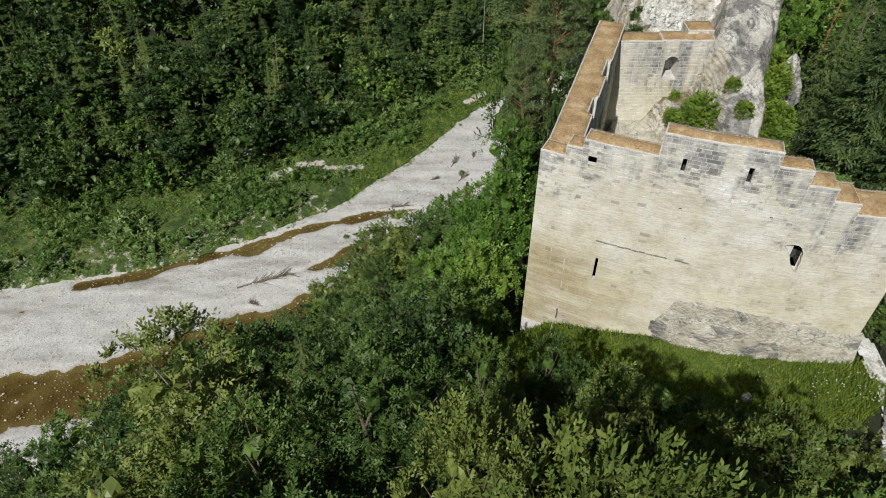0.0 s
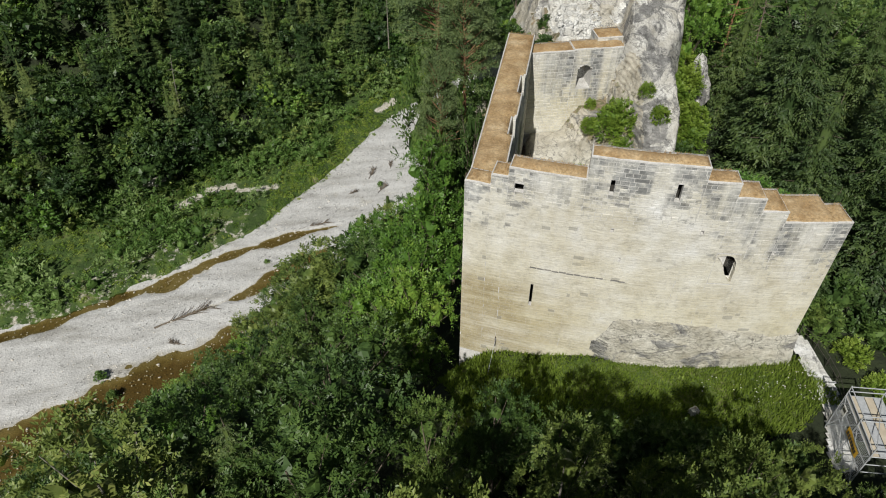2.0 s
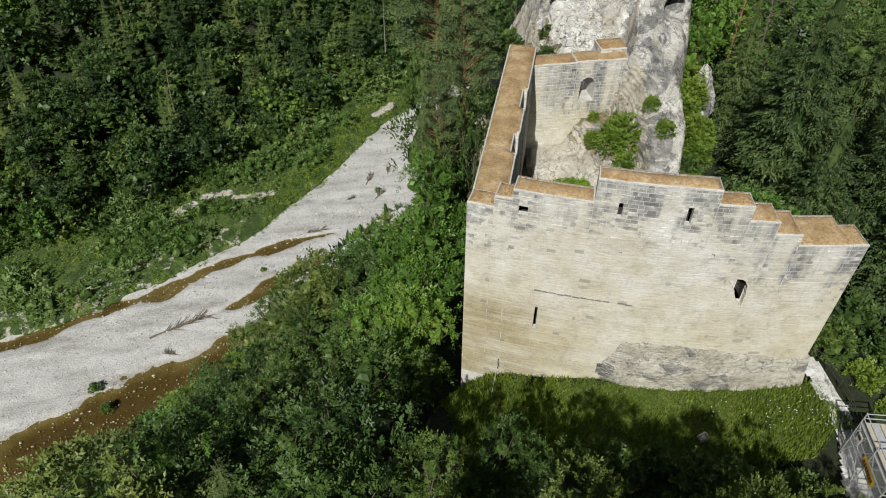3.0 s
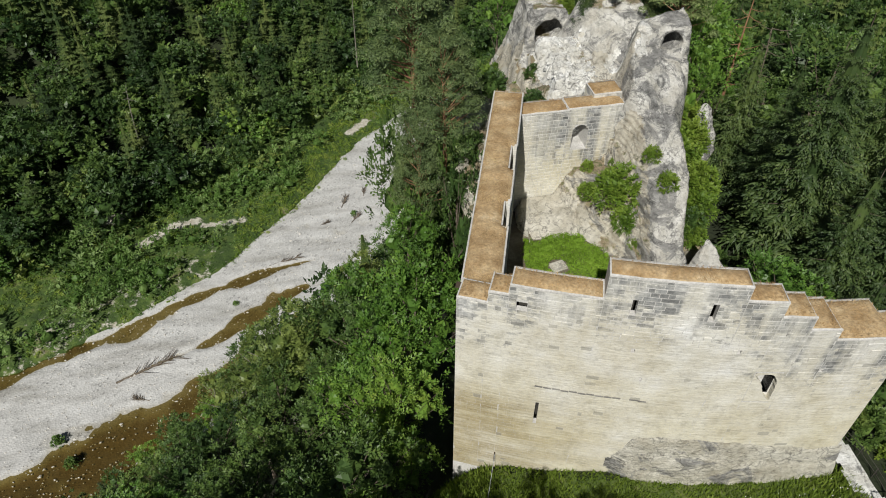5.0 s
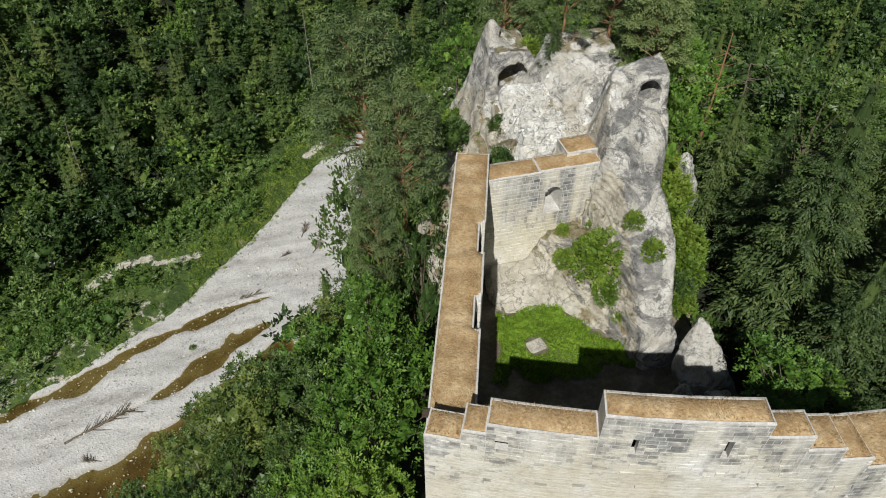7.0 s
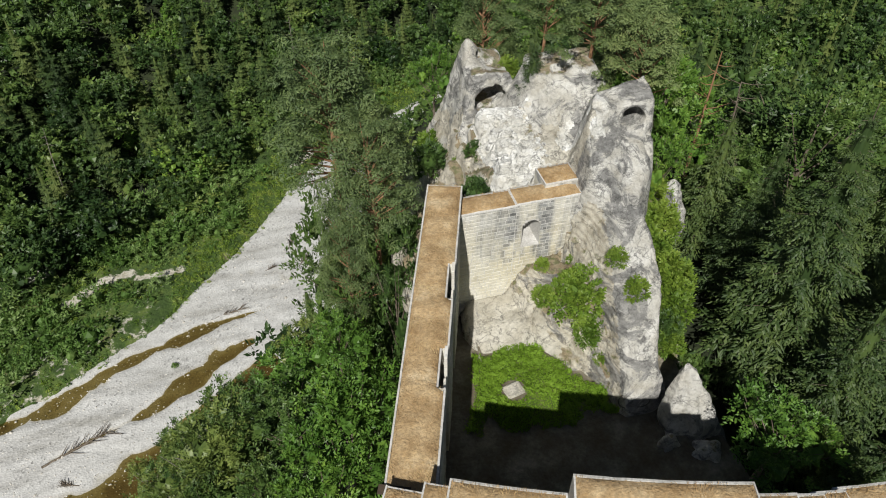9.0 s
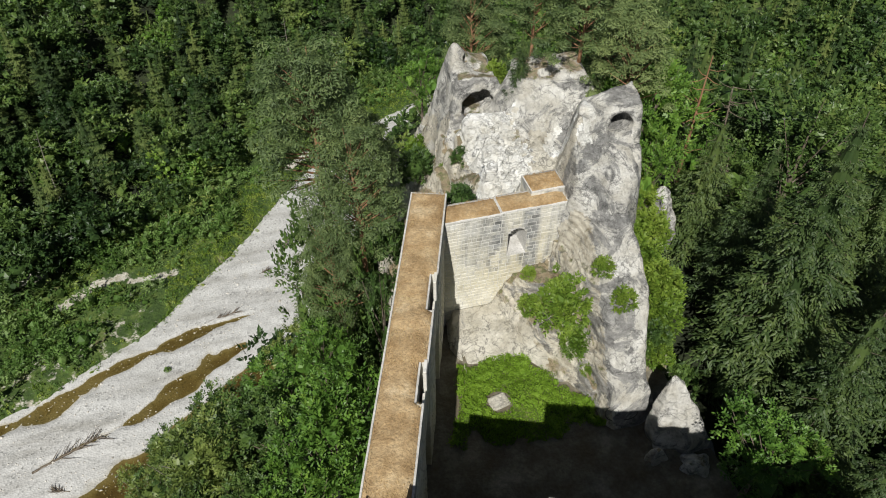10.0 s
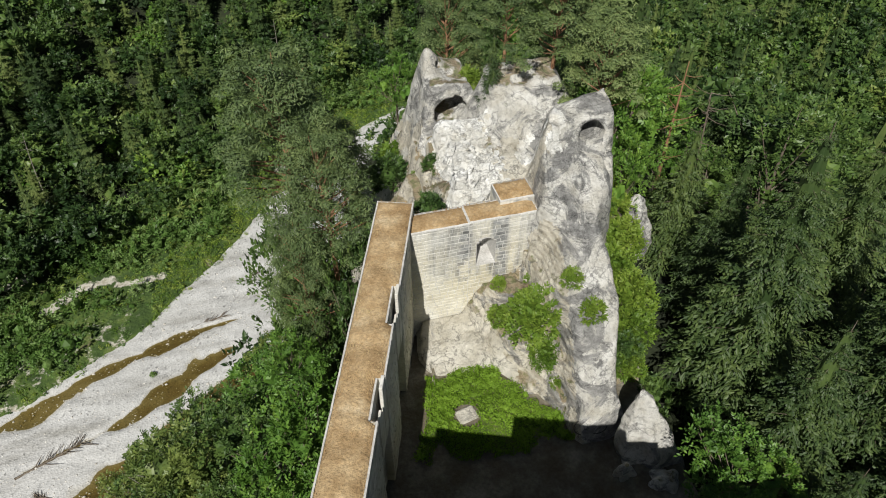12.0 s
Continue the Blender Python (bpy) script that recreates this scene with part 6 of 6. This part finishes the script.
SC = pose(34.9, 30.6, 74.3, 0, 0, -14)
scaf = thing("scaffold", (34.9, 30.6, 74.3), "galvanised tube scaffold stair with boards and a yellow banner", "scaffold")
scaf.matrix_basis = SC
LX, LY, LZ = 2.6, -5.2, 5.0
for i in (0, 1):
    for j in (0, 0.5, 1):
        bm = bmesh.new()
        add_tube(bm, (LX * i, LY * j, -0.6), (LX * i, LY * j, LZ + 0.1), 0.045)
        part_bm("upright", bm, M_ZINC, scaf)
for h in (1.9, 2.9, 3.9, 4.45, 5.0):
    for a, b in (((0, 0), (LX, 0)), ((0, LY), (LX, LY)), ((0, 0), (0, LY)), ((LX, 0), (LX, LY)), ((0, LY / 2), (LX, LY / 2))):
        bm = bmesh.new()
        add_tube(bm, (*a, h), (*b, h), 0.04)
        part_bm("ledger", bm, M_ZINC, scaf)
for a, b in (((0, 0, 0), (0, LY / 2, 3.9)), ((0, LY / 2, 0), (0, LY, 3.9)), ((0, LY / 2, 0.2), (0, 0, 3.9)), ((0, LY, 0.2), (0, LY / 2, 3.9)), ((0, 0, 0), (LX, 0, 3.9)), ((LX, 0, 4.0), (0, LY, 5.0))):
    bm = bmesh.new()
    add_tube(bm, a, b, 0.035)
    part_bm("diagonal", bm, M_ZINC, scaf)
for k in range(4):
    bm = bmesh.new()
    add_box(bm, (0.58, -LY - 0.1, 0.06), Matrix.Translation((0.32 + 0.64 * k, LY / 2, 3.93)))
    part_bm("deck_board", bm, M_ZINC if k % 2 else M_BOARD, scaf, "grey steel deck board" if k % 2 else "pale plywood deck board")
bm = bmesh.new()
add_box(bm, (0.05, -LY, 0.18), Matrix.Translation((0.06, LY / 2, 4.08)))
part_bm("toe_board", bm, M_ZINC, scaf)
banner = part("banner", bpy.data.meshes.new("banner"), scaf, "yellow banner with a row of dark bars")
bm = bmesh.new()
bmesh.ops.create_grid(bm, x_segments=14, y_segments=4, size=0.5)
for vt in bm.verts:
    x, y = vt.co.x, vt.co.y
    vt.co = Vector((-0.10 + 0.03 * math.sin(7 * x), LY * 0.62 + 2.1 * x, 2.6 + 0.75 * y + 0.25 * x))
bm.to_mesh(banner.data)
bm.free()
banner.data.materials.append(M_YELLOW)
for k in range(7):
    bm = bmesh.new()
    add_box(bm, (0.015, 0.17, 0.34), Matrix.Translation((-0.15, LY * 0.62 - 0.75 + 0.25 * k, 2.6 - 0.09 + 0.03 * k)))
    part_bm("bar", bm, M_STEEL, banner)
bm = bmesh.new()
add_box(bm, (0.03, 0.6, 0.8), Matrix.Translation((-0.09, LY * 0.16, 3.1)))
part_bm("sign", bm, M_WHITE, scaf, "white notice board")
bm = bmesh.new()
add_box(bm, (0.02, 0.44, 0.3), Matrix.Translation((-0.115, LY * 0.16, 3.2)))
part_bm("sign_panel", bm, M_STEEL, scaf, "grey panel of the notice board")

bm = bmesh.new()
for k in range(27):
    add_box(bm, (0.006, -LY, 0.012), Matrix.Translation((-0.06, LY / 2, 0.2 + 0.14 * k)))
for k in range(37):
    add_box(bm, (0.006, 0.012, 3.8), Matrix.Translation((-0.06, LY * (k + 0.5) / 37, 2.0)))
part_bm("netting", bm, M_NET, scaf, "pale scaffold netting")

# linings of the openings in the front wall: their inner shade, given as near-black colour
LINED = [h for h in FRONT_HOLES if h not in ARCH and h[3] - h[2] > 0.5] + [(27.24, 27.26, 85.18, 86.3)]
for u0, u1, z0, z1 in LINED:
    wide, drop = 0.34, 1.28
    c8 = []
    for t in (SKIN + 0.01, 1.45):
        for u, z in ((u0 - wide, z0 - drop), (u1 + wide, z0 - drop), (u1 + wide, z1 + 0.08), (u0 - wide, z1 + 0.08)):
            x, y, nx, ny = front_at(u)
            c8.append((x + nx * t, y + ny * t, z))
    part("niche", mesh_from("niche", c8, [(4, 5, 6, 7), (0, 1, 5, 4), (1, 2, 6, 5), (2, 3, 7, 6), (3, 0, 4, 7)], M_NICHE_SHADE), wall_front, "shade inside a wall opening, put in as dark colour")

# a low broken arch, its opening narrowing to a point below
def arch_panel(c, z0, u0, u1, w0, w1):
    inner, outer, n = [], [], 48
    rim = [(145, 1.16), (128, 1.09), (113, 1.02), (90, 0.86), (61, 0.63), (12, 0.49), (-30, 0.60), (-62, 1.13), (-73.6, 1.98), (-84, 1.35), (-100, 0.78), (-125, 0.44), (-160, 0.40), (-200, 0.62), (-215, 1.16)]
    ang, rad_ = zip(*rim[::-1])
    for i in range(n):
        a = radians(-215 + 360 * i / n)
        du, dz = math.cos(a), math.sin(a)
        rad = float(np.interp(math.degrees(a), ang, rad_)) * (1 + 0.03 * math.sin(5 * a + 1))
        inner.append((c + rad * du, z0 + rad * dz))
        k = min((u1 - c if du > 0 else c - u0) / max(1e-6, abs(du)), (w1 - z0 if dz > 0 else z0 - w0) / max(1e-6, abs(dz)))
        outer.append((c + k * du, z0 + k * dz))
    verts = []
    for ring, depth in ((outer, -0.004), (inner, -0.004), (inner, SKIN + 0.01)):
        for u, z in ring:
            x, y, nx, ny = front_at(u)
            verts.append((x + nx * depth, y + ny * depth, z))
    faces = []
    for i in range(n):
        j = (i + 1) % n
        faces += [(i, j, n + j, n + i), (n + i, n + j, 2 * n + j, 2 * n + i)]
    return verts, faces


v, f = arch_panel(27.1, 85.4, 26.03, 27.77, 83.38, 86.46)
part("arch_surround", mesh_from("arch_surround", v, f, M_STONE), wall_front, "worn stone round a broken arched opening")

# pale slab on the lawn
bm = bmesh.new()
add_box(bm, (1.7, 1.3, 0.25), pose(20.7, 59.5, 77.32, 2, -1, 14))
bmesh.ops.bevel(bm, geom=bm.edges[:], offset=0.12, segments=3, affect="EDGES")
for vt in bm.verts:
    vt.co += Vector((0.22 * noise.noise(vt.co * 0.9), 0.22 * noise.noise(vt.co * 1.1), 0.05 * noise.noise(vt.co * 2)))
ob = part_bm("stone_slab", bm, M_ROCK_SAND)
tagged(ob, "flat pale stone slab lying on the courtyard grass", "slab")

# low weeds in the courtyard
r = np.random.default_rng(31)
wx, wy = r.uniform(14, 29, 1300), r.uniform(55, 67.5, 1300)
ok = lawn_keep(wx, wy) & (rough(wx * 0.5, wy * 0.5, 8, 2) > -0.1)
wx, wy = wx[ok], wy[ok]
weeds = foliage(r, np.stack([wx, wy, court_z(wx, wy) + 0.25], -1), r.uniform(0.2, 0.55, len(wx)), 34, 0.085, 0.5)
tagged(part("weeds", leaf_mesh("weeds", weeds, M_LAWN)), "low leafy weeds in the courtyard grass", "weeds", "", "stuff")

# guy line from the wall's foot
line = thing("guy_line", (10.8, 44.0, 72.6), "thin pale rope stretched from the wall's foot", "rope")
bm = bmesh.new()
add_tube(bm, (0, 0, 0.6), (-2.6, -6.2, -1.2), 0.02, None, 6)
part_bm("rope", bm, M_ZINC, line)
bm = bmesh.new()
add_tube(bm, (0, 0.1, -0.6), (0, 0.1, 0.7), 0.05)
part_bm("peg", bm, M_DARKWOOD, line)

# coil of hose lying on the rock's foot
hose = thing("hose", (29.0, 55.2, 77.6), "dark coiled hose on the rock's foot", "hose")
for k, (rx, ry, cx, cy, tilt) in enumerate(((0.9, 0.45, -0.4, 0.5, 20), (0.75, 0.5, 0.3, 0.7, 35), (0.6, 0.4, 0.5, 0.1, 15))):
    cu = bpy.data.curves.new("loop", "CURVE")
    cu.dimensions, cu.bevel_depth, cu.bevel_resolution = "3D", 0.035, 1
    sp = cu.splines.new("NURBS")
    sp.points.add(11)
    sp.use_cyclic_u = True
    for i in range(12):
        a = i * math.pi / 6
        sp.points[i].co = (cx + rx * math.cos(a), cy + ry * math.sin(a), 0.55 + 0.5 * math.sin(a + k) * math.sin(radians(tilt)) * 2, 1)
    cu.materials.append(M_STEEL)
    ob = new("loop", cu)
    ob.parent = hose
cu = bpy.data.curves.new("tail", "CURVE")
cu.dimensions, cu.bevel_depth = "3D", 0.03
sp = cu.splines.new("NURBS")
sp.points.add(5)
for i, p in enumerate(((0.4, 0.4, 0.9), (1.0, 1.3, 0.8), (1.9, 1.4, 0.5), (2.6, 1.2, 0.3), (3.2, 1.0, 0.1), (3.6, 0.9, 0.0))):
    sp.points[i].co = (*p, 1)
sp.use_endpoint_u = True
cu.materials.append(M_STEEL)
ob = new("tail", cu)
ob.parent = hose

# ---- dead trunk and driftwood ----
def bare_tree(name, place, height, lean, mat, label, arms, seed, thick=0.2):
    r = np.random.default_rng(seed)
    t = thing(name, place, label, "dead tree")
    path = [((lean[0] * k * k, lean[1] * k * k, height * k), thick * (1.05 - 0.85 * k)) for k in (0, 0.2, 0.4, 0.6, 0.8, 1.0)]
    paths = [path]
    for i in range(arms):
        k = r.uniform(0.45, 1.0)
        s = np.array([lean[0] * k * k, lean[1] * k * k, height * k])
        a, L = r.uniform(0, 6.28), r.uniform(0.8, 2.6)
        e = s + np.array([math.cos(a) * L, math.sin(a) * L, r.uniform(-0.5, 0.7)])
        paths.append([(s, 0.05), (s * 0.5 + e * 0.5 + [0, 0, -0.15], 0.035), (e, 0.012)])
    part("trunk", limb_mesh("trunk", paths, mat, 7), t)
    return t


bare_tree("dead_pine", (47.2, 80.0, 73.0), 19.4, (0.4, 0.3), M_REDBARK, "tall bare reddish dead pine trunk with a few broken branches", 16, 5, 0.26)
bare_tree("dead_tree", (52.5, 81.0, 70.0), 18.0, (-0.6, 0.5), M_BARK, "bare grey dead tree with thin branches", 22, 6, 0.2)
bare_tree("dead_tree", (-52.0, 196.0, 8.0), 21.0, (1.5, 0.5), M_BIRCH, "pale dead spruce trunk standing in the forest", 8, 7, 0.22)
bare_tree("dead_tree", (14.0, 226.0, 12.0), 25.0, (0.3, 0.5), M_BIRCH, "pale dead spruce trunk standing in the forest", 8, 8, 0.22)


def driftwood(place, length, turn, seed, label):
    r = np.random.default_rng(seed)
    t = thing("driftwood", place, label, "driftwood", "driftwood on the gravel")
    ca, sa = math.cos(turn), math.sin(turn)
    paths = [[((0, 0, 0.15), 0.024 * length), ((ca * length * 0.5, sa * length * 0.5, 0.3), 0.017 * length), ((ca * length, sa * length, 0.35), 0.06)]]
    for i in range(26):
        k = r.uniform(0.25, 1.0) * length
        a = turn + r.choice((-1, 1)) * r.uniform(0.3, 0.9)
        L = r.uniform(0.12, 0.32) * length + 0.3
        s = np.array((ca * k, sa * k, 0.25))
        e = s + np.array((math.cos(a) * L, math.sin(a) * L, r.uniform(0.1, 0.9)))
        paths.append([(s, 0.075), (e, 0.03)])
    part("branch", limb_mesh("branch", paths, M_BARK, 5), t)
    return t


DRIFT = [((-50.5, 117.6, 0.15), 13.0, 0.40, 1), ((-43.0, 111.6, 0.15), 3.5, 2.8, 2), ((2.4, 168.0, 0.2), 5.0, 1.2, 3), ((4.5, 161.0, 0.2), 4.0, 0.9, 4), ((-4.0, 161.5, 0.2), 2.5, 0.3, 5), ((9.0, 172.0, 0.2), 3.0, 1.4, 6),
         ((-16.5, 148.6, 0.1), 6.0, 0.2, 7)]
for p, L, a, sd in DRIFT:
    driftwood(p, L, a, sd, "grey driftwood branch lying on the gravel")
plant("shrub", 2, -25.7, 136.3, 0.0, 0.5, group="shrubs on the gravel")
plant("shrub", 2, -59.5, 104.5, 0.1, 0.9, group="shrubs on the gravel")
plant("shrub", 1, -56.0, 99.0, 0.1, 0.8, group="shrubs on the gravel")
plant("shrub", 2, 5.5, 164.5, 0.1, 0.6, group="shrubs on the gravel")

# cobbles on the bars and in the shallows
r = np.random.default_rng(23)
nst = 9000
cx, cy = r.uniform(-100, 20, nst), r.uniform(80, 190, nst)
gz_ = gravel_z(cx, cy)
ok = in_river(cx, cy) & ((gz_ < 0.14) | (r.random(nst) < 0.4))
cx, cy, gz_ = cx[ok], cy[ok], gz_[ok]
size = r.uniform(0.10, 0.30, len(cx)) * np.where(r.random(len(cx)) < 0.06, 1.8, 1)
octa = np.array([(1, 0, 0), (0, 1, 0), (-1, 0, 0), (0, -1, 0), (0, 0, 1), (0.6, 0.6, 0.5)]) * (1, 0.8, 0.6)
tri = np.array([(0, 5, 4), (5, 1, 4), (1, 2, 4), (2, 3, 4), (3, 0, 4), (0, 1, 5)])
spin = r.uniform(0, 6.28, len(cx))
pts = octa[None] * size[:, None, None] * r.uniform(0.8, 1.2, (len(cx), 6, 3))
px = pts[..., 0] * np.cos(spin)[:, None] - pts[..., 1] * np.sin(spin)[:, None]
py = pts[..., 0] * np.sin(spin)[:, None] + pts[..., 1] * np.cos(spin)[:, None]
vv = np.stack([px + cx[:, None], py + cy[:, None], pts[..., 2] + np.maximum(gz_, -0.1)[:, None]], -1).reshape(-1, 3)
ff = (tri[None] + 6 * np.arange(len(cx))[:, None, None]).reshape(-1, 3)
tagged(part("cobbles", mesh_from("cobbles", vv, ff, M_COBBLE)), "pale rounded cobbles scattered on the river bed", "stones", "", "stuff")

# white flowers in the meadow
NF = 70
fx, fy = r.normal(0, 1, (2, NF))
cl = r.integers(0, 5, NF)
fx, fy = fx * 1.0 + np.array((28.5, 31.8, 35.2, 30.5, 34.6))[cl], fy * 0.8 + np.array((35.8, 35.2, 33.2, 33.6, 34.6))[cl]
fz = ground_z(fx, fy) + 0.62
quad = np.array([(-1, -1, 0), (1, -1, 0.1), (1, 1, 0), (-1, 1, 0.1)]) * 0.035
vv = (np.stack([fx, fy, fz], -1)[:, None] + quad[None] * r.uniform(0.6, 1.3, (NF, 1, 1))).reshape(-1, 3)
tagged(part("meadow_flowers", mesh_from("meadow_flowers", vv, np.arange(4 * NF).reshape(-1, 4), M_WHITE)), "small white umbel flowers among the grass", "flowers", "", "stuff")

# face stones of the front wall, nearest part
single_stones(front_at, near, wall_front, front_proud)
for (kind, i) in list(USED):
    if "base" in LIB[kind][i].keys():
        del LIB[kind][i]["base"]
for kind in LIB:
    for i, ob in enumerate(LIB[kind]):
        if (kind, i) not in USED:
            for o in (*ob.children_recursive, ob):
                bpy.data.objects.remove(o)
